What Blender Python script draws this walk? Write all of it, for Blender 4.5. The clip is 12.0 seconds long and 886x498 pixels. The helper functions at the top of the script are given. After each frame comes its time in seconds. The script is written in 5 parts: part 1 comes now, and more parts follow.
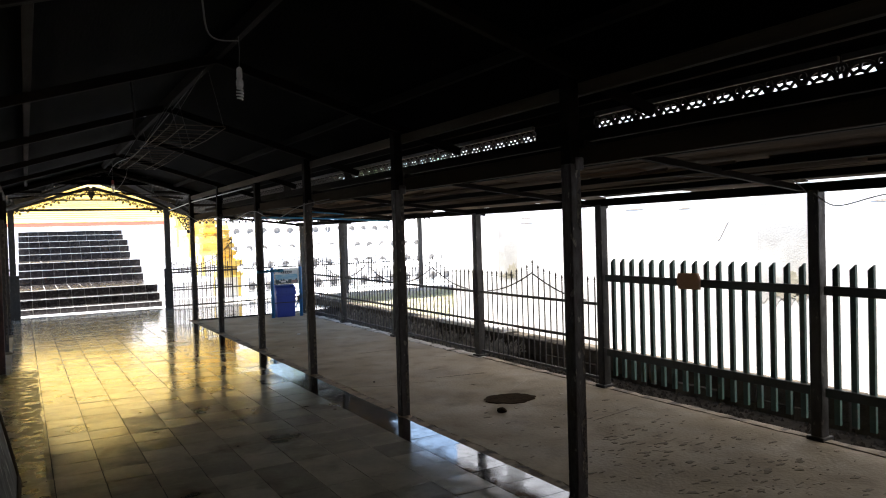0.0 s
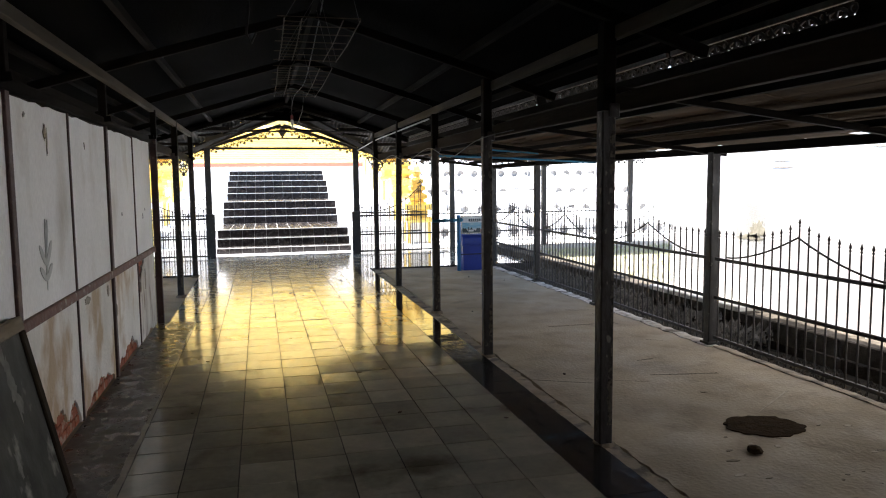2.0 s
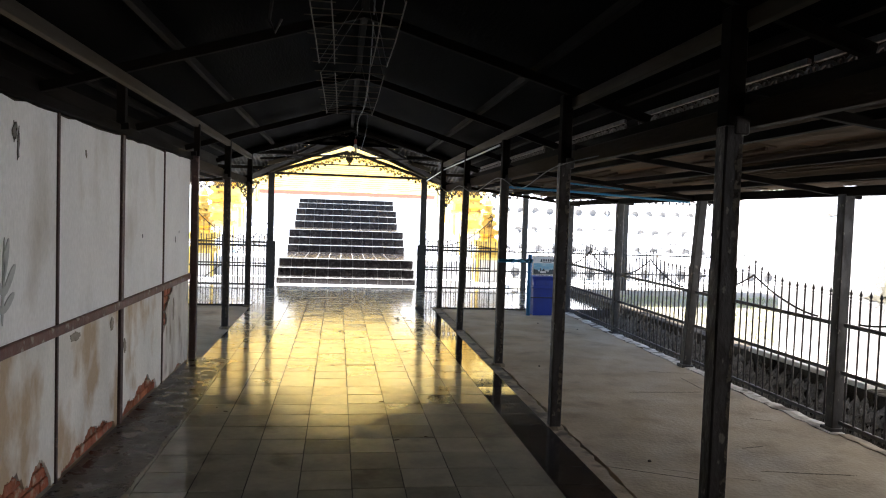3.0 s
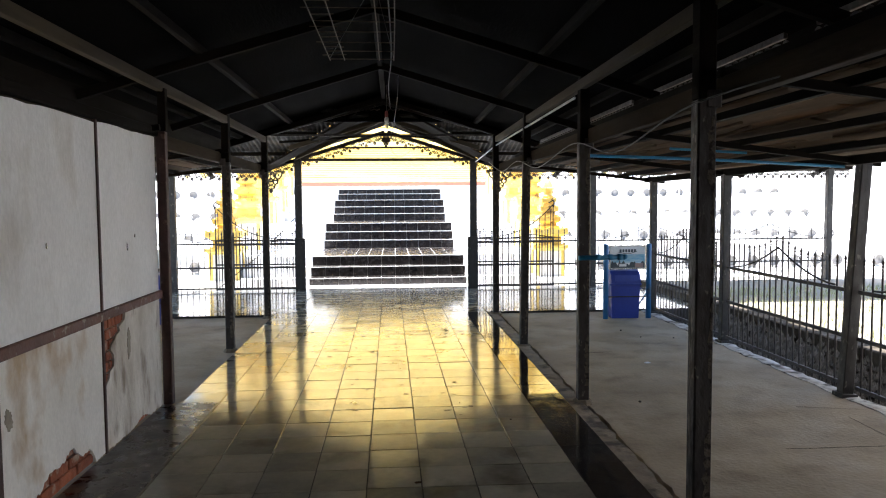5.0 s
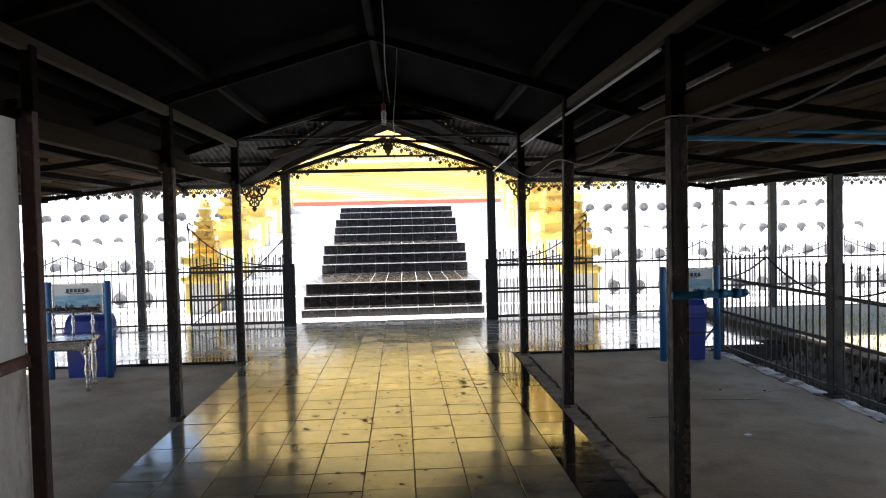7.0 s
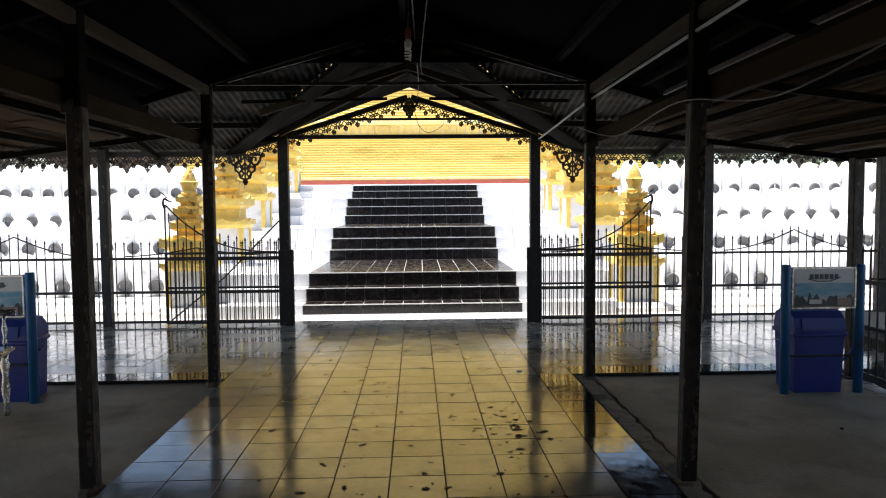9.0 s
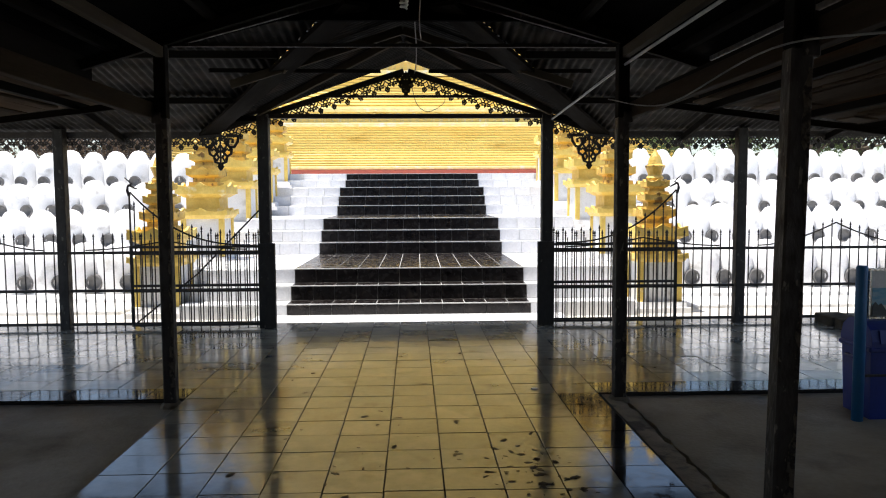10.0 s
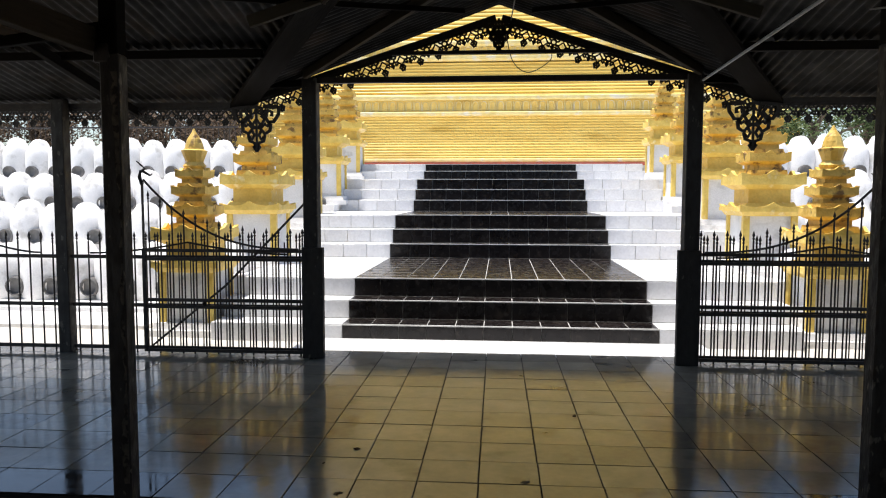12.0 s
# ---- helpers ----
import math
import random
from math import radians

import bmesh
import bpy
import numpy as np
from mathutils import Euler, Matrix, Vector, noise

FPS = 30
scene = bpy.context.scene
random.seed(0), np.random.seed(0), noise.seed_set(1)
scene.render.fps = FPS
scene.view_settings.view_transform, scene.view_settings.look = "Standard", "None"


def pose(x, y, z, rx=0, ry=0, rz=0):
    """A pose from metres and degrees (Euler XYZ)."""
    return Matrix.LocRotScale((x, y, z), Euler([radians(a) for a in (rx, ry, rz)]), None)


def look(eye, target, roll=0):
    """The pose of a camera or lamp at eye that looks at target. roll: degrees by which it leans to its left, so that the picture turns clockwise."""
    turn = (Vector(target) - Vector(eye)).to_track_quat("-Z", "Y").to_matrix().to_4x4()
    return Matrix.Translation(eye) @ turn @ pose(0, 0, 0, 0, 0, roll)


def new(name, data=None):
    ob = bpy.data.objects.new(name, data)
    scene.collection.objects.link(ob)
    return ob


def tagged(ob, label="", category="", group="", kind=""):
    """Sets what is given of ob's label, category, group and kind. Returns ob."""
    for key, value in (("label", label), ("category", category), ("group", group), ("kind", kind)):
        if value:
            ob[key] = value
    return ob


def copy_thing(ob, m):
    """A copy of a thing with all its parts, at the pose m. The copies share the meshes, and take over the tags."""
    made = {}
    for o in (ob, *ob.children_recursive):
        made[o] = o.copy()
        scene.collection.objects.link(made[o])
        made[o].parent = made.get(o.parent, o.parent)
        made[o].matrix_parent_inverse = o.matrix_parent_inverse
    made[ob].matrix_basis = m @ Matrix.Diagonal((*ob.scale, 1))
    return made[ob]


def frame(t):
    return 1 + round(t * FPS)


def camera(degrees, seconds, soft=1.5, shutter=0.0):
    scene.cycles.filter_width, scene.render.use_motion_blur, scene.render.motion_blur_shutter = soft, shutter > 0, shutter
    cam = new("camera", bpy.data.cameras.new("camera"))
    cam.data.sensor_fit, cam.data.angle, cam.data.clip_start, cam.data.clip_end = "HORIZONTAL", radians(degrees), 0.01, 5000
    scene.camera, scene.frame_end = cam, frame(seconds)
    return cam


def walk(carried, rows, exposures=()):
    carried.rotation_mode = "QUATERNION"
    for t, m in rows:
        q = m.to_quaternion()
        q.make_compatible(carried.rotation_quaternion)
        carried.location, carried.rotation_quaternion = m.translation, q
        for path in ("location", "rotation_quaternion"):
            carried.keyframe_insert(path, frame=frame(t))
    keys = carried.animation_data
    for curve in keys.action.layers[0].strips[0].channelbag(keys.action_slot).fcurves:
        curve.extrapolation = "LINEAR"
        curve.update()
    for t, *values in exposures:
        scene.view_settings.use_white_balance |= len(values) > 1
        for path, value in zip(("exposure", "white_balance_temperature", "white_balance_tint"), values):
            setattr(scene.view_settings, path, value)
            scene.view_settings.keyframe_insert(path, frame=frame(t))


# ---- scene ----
cam = camera(63.1, 12.0, 1.1)
PATH = [
    (0, (-1.349, -0.243, 1.635), (-0.348, 1.487, 1.588), -1.7),
    (0.5, (-1.028, 0.218, 1.582), (-0.191, 2.029, 1.458), -0.9),
    (1, (-0.849, 0.63, 1.612), (-0.129, 2.488, 1.447), -1.9),
    (1.5, (-0.617, 1.083, 1.611), (-0.081, 3.005, 1.475), -1.2),
    (2, (-0.448, 1.562, 1.613), (0.03, 3.495, 1.427), -0.6),
    (2.5, (-0.257, 2.051, 1.606), (0.076, 4.018, 1.465), -0.1),
    (3, (-0.124, 2.569, 1.586), (0.155, 4.548, 1.496), 1.9),
    (3.2, (-0.095, 2.757, 1.595), (0.162, 4.738, 1.495), 1.6),
    (5, (0.128, 4.678, 1.554), (0.263, 6.67, 1.431), -0.4),
    (5.5, (0.133, 5.148, 1.544), (0.334, 7.135, 1.424), -0.2),
    (6, (0.156, 5.659, 1.532), (0.306, 7.651, 1.429), -0.5),
    (6.5, (0.167, 6.197, 1.497), (0.273, 8.192, 1.402), -0.2),
    (7, (0.229, 6.656, 1.514), (0.334, 8.653, 1.446), -1.3),
    (7.2, (0.236, 6.865, 1.536), (0.313, 8.86, 1.428), -0.6),
    (8.8, (0.128, 8.521, 1.47), (0.157, 10.518, 1.358), -0.3),
    (9, (0.121, 8.748, 1.482), (0.184, 10.744, 1.366), -0.5),
    (9.5, (0.135, 9.268, 1.47), (0.158, 11.262, 1.32), 0.6),
    (10, (0.115, 9.766, 1.453), (0.186, 11.759, 1.313), -0.3),
    (10.5, (0.085, 10.288, 1.425), (0.091, 12.285, 1.322), -1.5),
    (11, (0.051, 10.81, 1.409), (0.006, 12.807, 1.303), -0.4),
    (11.5, (0.032, 11.327, 1.403), (-0.04, 13.322, 1.285), -1.1),
    (12, (0.025, 11.862, 1.416), (-0.133, 13.85, 1.265), 0.1),
]
EXPOSURES = [(0, 2.75, 6600, 10), (3, 3.02, 6500, 10), (5, 3.0, 6450, 10), (7, 2.2, 6500, 10), (9, 1.34, 6600, 10), (10.5, 0.94, 6650, 10), (12, 0.76, 6650, 10)]
walk(cam, [(t, look(eye, target, roll)) for t, eye, target, roll in PATH], EXPOSURES)

# ---- world and sun ----
SUN_EL, SUN_AZ = radians(76), radians(-98)
world = bpy.data.worlds.new("sky")
scene.world = world
world.use_nodes = True
wn = world.node_tree.nodes
sky = wn.new("ShaderNodeTexSky")
sky.sky_type = "NISHITA"
sky.sun_disc = False
sky.dust_density = 1.3
sky.sun_elevation, sky.sun_rotation = SUN_EL, SUN_AZ
wn["Background"].inputs[1].default_value = 0.11
world.node_tree.links.new(sky.outputs[0], wn["Background"].inputs[0])
sun = new("sun", bpy.data.lights.new("sun", "SUN"))
sun.data.energy, sun.data.angle, sun.data.color = 3.8, radians(0.5), (1.0, 0.97, 0.93)
sun_dir = Vector((math.sin(SUN_AZ) * math.cos(SUN_EL), math.cos(SUN_AZ) * math.cos(SUN_EL), math.sin(SUN_EL)))
sun.matrix_world = look(sun_dir * 40, (0, 0, 0))

# ---- materials ----


def material(name, c1, c2, scale=6.0, rough=0.6, rough2=None, bump=0.15, fine=60.0, metal=0.0, stain=None, stain_scale=1.2,
             stain_at=(0.52, 0.66), rand=0.0, spec=0.5, stretch=(1, 1, 1)):
    """Two tones of noise, a stain of its own shape, fine grain in the relief, and a tone that differs from piece to piece."""
    m = bpy.data.materials.new(name)
    m.use_nodes = True
    n, l = m.node_tree.nodes, m.node_tree.links
    b = n["Principled BSDF"]
    co = n.new("ShaderNodeTexCoord")
    mp = n.new("ShaderNodeMapping")
    mp.inputs["Scale"].default_value = stretch
    l.new(co.outputs["Object"], mp.inputs[0])
    info = n.new("ShaderNodeObjectInfo")
    sh = n.new("ShaderNodeVectorMath")
    sh.operation = "MULTIPLY_ADD"
    l.new(info.outputs["Random"], sh.inputs[0])
    sh.inputs[1].default_value = (37, 53, 71)
    l.new(mp.outputs[0], sh.inputs[2])

    def noise_at(sc, detail=5):
        t = n.new("ShaderNodeTexNoise")
        t.inputs["Scale"].default_value, t.inputs["Detail"].default_value = sc, detail
        l.new(sh.outputs[0], t.inputs["Vector"])
        return t.outputs["Fac"]

    def ramp(src, a, z):
        r = n.new("ShaderNodeMapRange")
        r.inputs["From Min"].default_value, r.inputs["From Max"].default_value = a, z
        l.new(src, r.inputs["Value"])
        return r.outputs[0]

    def mix(fac, a, z):
        x = n.new("ShaderNodeMix")
        x.data_type = "RGBA"
        for i, v in ((6, a), (7, z)):
            if isinstance(v, tuple):
                x.inputs[i].default_value = (*v, 1)
            else:
                l.new(v, x.inputs[i])
        l.new(fac, x.inputs[0])
        return x.outputs[2]

    big = noise_at(scale)
    grain = noise_at(fine, 3)
    col = mix(ramp(big, 0.32, 0.68), c1, c2)
    if stain:
        col = mix(ramp(noise_at(stain_scale, 9), *stain_at), col, stain)
    hv = n.new("ShaderNodeHueSaturation")
    l.new(col, hv.inputs["Color"])
    ad = n.new("ShaderNodeMath")
    ad.operation = "MULTIPLY_ADD"
    l.new(grain, ad.inputs[0])
    ad.inputs[1].default_value, ad.inputs[2].default_value = 0.3, 0.85 - rand / 2
    ad2 = n.new("ShaderNodeMath")
    ad2.operation = "MULTIPLY_ADD"
    geo = n.new("ShaderNodeNewGeometry")
    both = n.new("ShaderNodeMath")
    both.operation = "ADD"
    l.new(info.outputs["Random"], both.inputs[0])
    l.new(geo.outputs["Random Per Island"], both.inputs[1])
    frac = n.new("ShaderNodeMath")
    frac.operation = "FRACT"
    l.new(both.outputs[0], frac.inputs[0])
    l.new(frac.outputs[0], ad2.inputs[0])
    ad2.inputs[1].default_value = rand
    l.new(ad.outputs[0], ad2.inputs[2])
    l.new(ad2.outputs[0], hv.inputs["Value"])
    l.new(hv.outputs[0], b.inputs["Base Color"])
    rr = n.new("ShaderNodeMapRange")
    rr.inputs["From Min"].default_value, rr.inputs["From Max"].default_value = 0.35, 0.65
    rr.inputs["To Min"].default_value, rr.inputs["To Max"].default_value = rough, rough2 if rough2 is not None else min(1, rough * 1.25)
    l.new(noise_at(scale * 2.3), rr.inputs["Value"])
    l.new(rr.outputs[0], b.inputs["Roughness"])
    b.inputs["Metallic"].default_value = metal
    b.inputs["Specular IOR Level"].default_value = spec
    if bump:
        hm = n.new("ShaderNodeMath")
        hm.operation = "MULTIPLY_ADD"
        l.new(grain, hm.inputs[0])
        hm.inputs[1].default_value = 0.35
        l.new(big, hm.inputs[2])
        bp = n.new("ShaderNodeBump")
        bp.inputs["Strength"].default_value, bp.inputs["Distance"].default_value = bump, 0.02
        l.new(hm.outputs[0], bp.inputs["Height"])
        l.new(bp.outputs[0], b.inputs["Normal"])
    return m


M_TILE = material("glazed_floor_tile", (0.31, 0.288, 0.228), (0.225, 0.21, 0.172), 4, 0.085, 0.17, 0.05, 25, stain=(0.11, 0.095, 0.068), stain_scale=2.2, stain_at=(0.58, 0.72), rand=0.5, spec=0.8)
M_BLACK = material("polished_black_tile", (0.012, 0.011, 0.013), (0.026, 0.023, 0.024), 5, 0.035, 0.13, 0.006, 30, rand=0.3, stain=(0.05, 0.045, 0.04), stain_scale=7, stain_at=(0.55, 0.7), spec=1.0)
M_STAIR_BLACK = material("worn_black_tile", (0.009, 0.007, 0.007), (0.02, 0.016, 0.015), 6, 0.14, 0.32, 0.03, 30, rand=0.35, stain=(0.045, 0.036, 0.03), stain_scale=9, stain_at=(0.6, 0.7), spec=0.35)
M_WHITE_TILE = material("white_stair_tile", (0.78, 0.78, 0.78), (0.70, 0.70, 0.72), 3, 0.2, 0.35, 0.03, 30, rand=0.12)
M_GROUT = material("grout", (0.04, 0.034, 0.028), (0.022, 0.019, 0.016), 8, 0.9)
M_WHITE_GROUT = material("white_grout", (0.6, 0.6, 0.58), (0.45, 0.44, 0.42), 8, 0.9)
M_CONC = material("worn_concrete", (0.42, 0.34, 0.24), (0.29, 0.232, 0.16), 1.4, 0.6, 0.9, 0.8, 34, stain=(0.21, 0.165, 0.115), stain_scale=3.4, stain_at=(0.5, 0.8), spec=0.2)
M_CEMENT = material("rough_cement_edge", (0.34, 0.27, 0.19), (0.20, 0.16, 0.115), 7, 0.85, bump=0.9, stain=(0.09, 0.07, 0.052), stain_scale=5, stain_at=(0.5, 0.6))
M_POST = material("peeling_dark_paint", (0.010, 0.0062, 0.005), (0.016, 0.0102, 0.0078), 12, 0.5, 0.8, 0.4, 80, stain=(0.11, 0.095, 0.08), stain_scale=30, stain_at=(0.63, 0.68), stretch=(1, 1, 0.45))
M_STEEL = material("weathered_painted_steel", (0.018, 0.0145, 0.0125), (0.011, 0.009, 0.008), 10, 0.5, 0.75, 0.2, 70, stain=(0.09, 0.08, 0.068), stain_scale=26, stain_at=(0.64, 0.70), stretch=(1, 1, 0.5))
M_IRON = material("black_iron", (0.018, 0.015, 0.015), (0.035, 0.026, 0.022), 14, 0.45, 0.7, 0.1, 80)
# two timber tones: shade is in the dark one, light in the pale one
M_WOOD_DARK = material("shaded_timber", (0.0095, 0.0072, 0.0053), (0.005, 0.004, 0.0031), 3, 0.8, bump=0.4, stretch=(1, 0.15, 1), spec=0.08)
M_WOOD_PALE = material("lit_timber", (0.06, 0.047, 0.03), (0.03, 0.024, 0.016), 4, 0.75, bump=0.4, stretch=(1, 0.12, 1), stain=(0.045, 0.035, 0.024), stain_scale=3, spec=0.2)
# near-black tone carries the shade under the roof boards
M_ROOF = material("shaded_roof_boards", (0.0022, 0.002, 0.0018), (0.0012, 0.0012, 0.0012), 2, 0.9, bump=0.3, stretch=(1, 0.2, 1), spec=0.02)
M_WOOD_LOW = material("brown_timber", (0.036, 0.026, 0.017), (0.02, 0.0145, 0.01), 4, 0.85, bump=0.5, stretch=(1, 0.12, 1), stain=(0.036, 0.027, 0.017), stain_scale=3, spec=0.08)
M_MAT = material("old_brown_planks", (0.105, 0.074, 0.049), (0.048, 0.034, 0.023), 4, 0.85, bump=0.6, stretch=(1, 0.12, 1), stain=(0.15, 0.082, 0.042), stain_scale=2.0, stain_at=(0.6, 0.72), rand=0.5, spec=0.05)
# sheet iron darkened in its colour for the shaded undersides
M_TIN = material("shaded_galvanised_sheet", (0.0075, 0.0066, 0.0058), (0.0045, 0.004, 0.0036), 3, 0.6, 0.8, 0.1, 40, stain=(0.028, 0.02, 0.014), stain_scale=2, spec=0.10)
M_PLASTER = material("whitewashed_panel", (0.85, 0.845, 0.83), (0.77, 0.765, 0.75), 2.2, 0.75, bump=0.3, stain=(0.56, 0.52, 0.46), stain_scale=2.0, stain_at=(0.56, 0.75), stretch=(1, 1, 0.5))
M_PLASTER_LOW = material("stained_panel", (0.81, 0.78, 0.73), (0.66, 0.63, 0.58), 3.2, 0.8, bump=0.7, stain=(0.48, 0.36, 0.24), stain_scale=3.1, stain_at=(0.50, 0.64), stretch=(1, 1, 0.6))
M_BRICK = material("exposed_brick", (0.36, 0.105, 0.05), (0.22, 0.07, 0.036), 14, 0.9, bump=0.9, stain=(0.40, 0.31, 0.24), stain_scale=12, stain_at=(0.54, 0.66), rand=0.4)
M_RAIL = material("red_brown_paint", (0.15, 0.062, 0.045), (0.095, 0.042, 0.032), 9, 0.6, bump=0.5, stain=(0.28, 0.23, 0.19), stain_scale=16, stain_at=(0.6, 0.67))
M_RAIL_DARK = material("dark_maroon_paint", (0.06, 0.024, 0.018), (0.036, 0.016, 0.0125), 9, 0.6, bump=0.4, stain=(0.11, 0.06, 0.045), stain_scale=20, stain_at=(0.62, 0.68))
M_SLATE = material("worn_blackboard", (0.055, 0.054, 0.045), (0.03, 0.03, 0.025), 5, 0.6, 0.8, 0.2, 40, stain=(0.26, 0.25, 0.215), stain_scale=8, stain_at=(0.6, 0.72), stretch=(1, 1, 0.7), spec=0.15)
M_WHITE = material("limewashed_masonry", (0.83, 0.82, 0.81), (0.73, 0.72, 0.71), 4, 0.85, bump=0.5, stain=(0.50, 0.485, 0.46), stain_scale=4.5, stain_at=(0.56, 0.72))
M_GOLD = material("gold_paint", (0.86, 0.65, 0.20), (0.80, 0.565, 0.145), 2.2, 0.42, 0.6, 0.12, 40, stain=(0.56, 0.36, 0.06), stain_scale=1.4, stain_at=(0.56, 0.75), stretch=(0.3, 1, 1))
# paler gold puts the sunlit tops of the ledges into their paint
M_GOLD_PALE = material("pale_gold_paint", (0.78, 0.65, 0.30), (0.70, 0.54, 0.19), 4, 0.55, 0.7, 0.2, 50, stain=(0.70, 0.64, 0.50), stain_scale=3, stain_at=(0.55, 0.68))
# cream and brown flecks paint highlights and shade into the gilding
M_SHRINE = material("gilded_plaster", (0.87, 0.645, 0.17), (0.72, 0.48, 0.09), 7, 0.38, 0.58, 0.6, 40, stain=(0.84, 0.70, 0.36), stain_scale=7, stain_at=(0.62, 0.72))
M_SHRINE_DARK = material("shaded_gilding", (0.78, 0.54, 0.13), (0.60, 0.37, 0.06), 8, 0.42, 0.62, 0.7, 40, stain=(0.20, 0.11, 0.03), stain_scale=9, stain_at=(0.58, 0.67))
M_RED = material("red_oxide_band", (0.40, 0.085, 0.05), (0.30, 0.07, 0.045), 5, 0.6)
M_PAVE = material("bright_paving", (0.66, 0.63, 0.57), (0.54, 0.51, 0.46), 1.5, 0.8, bump=0.3, stain=(0.36, 0.34, 0.31), stain_scale=0.8, stain_at=(0.58, 0.75))
M_GROUND = material("dry_ground", (0.27, 0.24, 0.19), (0.19, 0.17, 0.13), 0.5, 0.9, bump=0.5)
M_SOIL = material("dark_soil", (0.02, 0.0165, 0.0125), (0.035, 0.029, 0.022), 7, 0.95, bump=0.9, spec=0.02)
M_STONE = material("dark_stone", (0.095, 0.082, 0.066), (0.042, 0.036, 0.029), 6, 0.95, bump=0.8, rand=0.6, spec=0.03)
M_GREEN = material("green_paint", (0.055, 0.115, 0.10), (0.042, 0.085, 0.075), 8, 0.5, 0.7, 0.15, 60, stain=(0.10, 0.12, 0.11), stain_scale=10, stain_at=(0.62, 0.68))
M_GREEN_DARK = material("dark_green_paint", (0.014, 0.022, 0.024), (0.022, 0.03, 0.03), 8, 0.5, 0.7, 0.15, 60)
M_BLUE = material("blue_enamel", (0.02, 0.15, 0.36), (0.018, 0.12, 0.30), 5, 0.4, 0.55, 0.06, 60, stain=(0.05, 0.08, 0.12), stain_scale=6, stain_at=(0.62, 0.7))
M_BIN = material("blue_plastic", (0.009, 0.032, 0.25), (0.008, 0.026, 0.20), 4, 0.38, 0.5, 0.05, 60)
M_PIPE = material("blue_pipe", (0.02, 0.22, 0.42), (0.02, 0.18, 0.36), 5, 0.4)
M_PVC = material("pale_conduit", (0.27, 0.28, 0.28), (0.20, 0.21, 0.21), 5, 0.45)
M_CHROME = material("stamped_stainless", (0.62, 0.61, 0.60), (0.5, 0.5, 0.5), 30, 0.14, 0.3, 0.3, 90, metal=1.0)
M_BULB = material("frosted_glass_tube", (0.80, 0.80, 0.80), (0.72, 0.72, 0.72), 5, 0.25)
M_SOCKET = material("red_socket", (0.26, 0.05, 0.04), (0.2, 0.04, 0.035), 5, 0.5)
M_WIRE = material("grey_cable", (0.14, 0.135, 0.13), (0.08, 0.08, 0.08), 9, 0.6)
M_BOARD_WHITE = material("printed_white", (0.72, 0.73, 0.74), (0.68, 0.69, 0.70), 4, 0.35)
M_BOARD_SKY = material("printed_sky_blue", (0.10, 0.36, 0.55), (0.40, 0.55, 0.62), 9, 0.35, stretch=(1, 1, 4))
M_BOARD_DARK = material("printed_dark", (0.03, 0.05, 0.07), (0.06, 0.08, 0.09), 18, 0.35)
M_BOARD_ROSE = material("printed_rose", (0.36, 0.22, 0.2), (0.28, 0.2, 0.2), 18, 0.35)
M_CARD = material("weathered_plank_sign", (0.48, 0.29, 0.19), (0.36, 0.2, 0.13), 7, 0.8, bump=0.4)
M_LEAF = material("leaf", (0.05, 0.085, 0.022), (0.085, 0.12, 0.035), 2, 0.6, rand=0.3)
M_BARK = material("bark", (0.11, 0.085, 0.06), (0.07, 0.055, 0.04), 8, 0.9, bump=0.8)
M_GRASS = material("dry_grass", (0.28, 0.30, 0.13), (0.42, 0.40, 0.22), 3, 0.8)
M_NICHE = material("shaded_niche", (0.17, 0.165, 0.16), (0.11, 0.107, 0.105), 9, 0.9, bump=0.3)
M_NET = material("brown_mesh", (0.12, 0.08, 0.05), (0.09, 0.06, 0.04), 6, 0.8)
M_SMUDGE = material("grey_smudge", (0.42, 0.43, 0.415), (0.54, 0.545, 0.53), 9, 0.8)
M_SHADE_GREY = material("shaded_whitewash", (0.34, 0.335, 0.32), (0.41, 0.405, 0.39), 3, 0.9, bump=0.4, stain=(0.5, 0.495, 0.48), stain_scale=2.5)
M_DAMP_YELLOW = material("damp_stain", (0.24, 0.22, 0.165), (0.33, 0.31, 0.25), 14, 0.9, bump=0.4)
M_DARK_BROWN = material("dark_brown", (0.036, 0.022, 0.0135), (0.02, 0.0125, 0.008), 5, 0.2, 0.42, 0.1, 50, stain=(0.05, 0.034, 0.022), stain_scale=3, spec=0.6)
M_SCUFF = material("dry_grime", (0.10, 0.084, 0.06), (0.06, 0.05, 0.036), 14, 0.7, bump=0.1, spec=0.2)
M_FLAKE = material("flaking_mortar", (0.58, 0.54, 0.48), (0.34, 0.31, 0.27), 12, 0.9, bump=0.8, stain=(0.12, 0.10, 0.08), stain_scale=6, stain_at=(0.52, 0.6))
M_GRUBBY = material("grubby_panel", (0.70, 0.66, 0.60), (0.49, 0.44, 0.38), 7, 0.85, bump=1.0, stain=(0.28, 0.225, 0.175), stain_scale=8, stain_at=(0.54, 0.68), stretch=(1, 1, 0.4))
M_CHIP = material("bare_post_wood", (0.10, 0.08, 0.062), (0.045, 0.036, 0.028), 30, 0.85, bump=0.6, stain=(0.02, 0.015, 0.012), stain_scale=26, stain_at=(0.5, 0.56))
M_MORTAR = material("crumbled_mortar", (0.30, 0.235, 0.18), (0.20, 0.15, 0.11), 12, 0.95, bump=0.8)
M_BAREPLASTER = material("bare_plaster", (0.36, 0.32, 0.26), (0.26, 0.225, 0.18), 14, 0.9, bump=0.6)
M_RUBBLE = material("grey_rubble", (0.13, 0.118, 0.098), (0.07, 0.063, 0.052), 14, 0.95, bump=0.8, rand=0.6, spec=0.03)
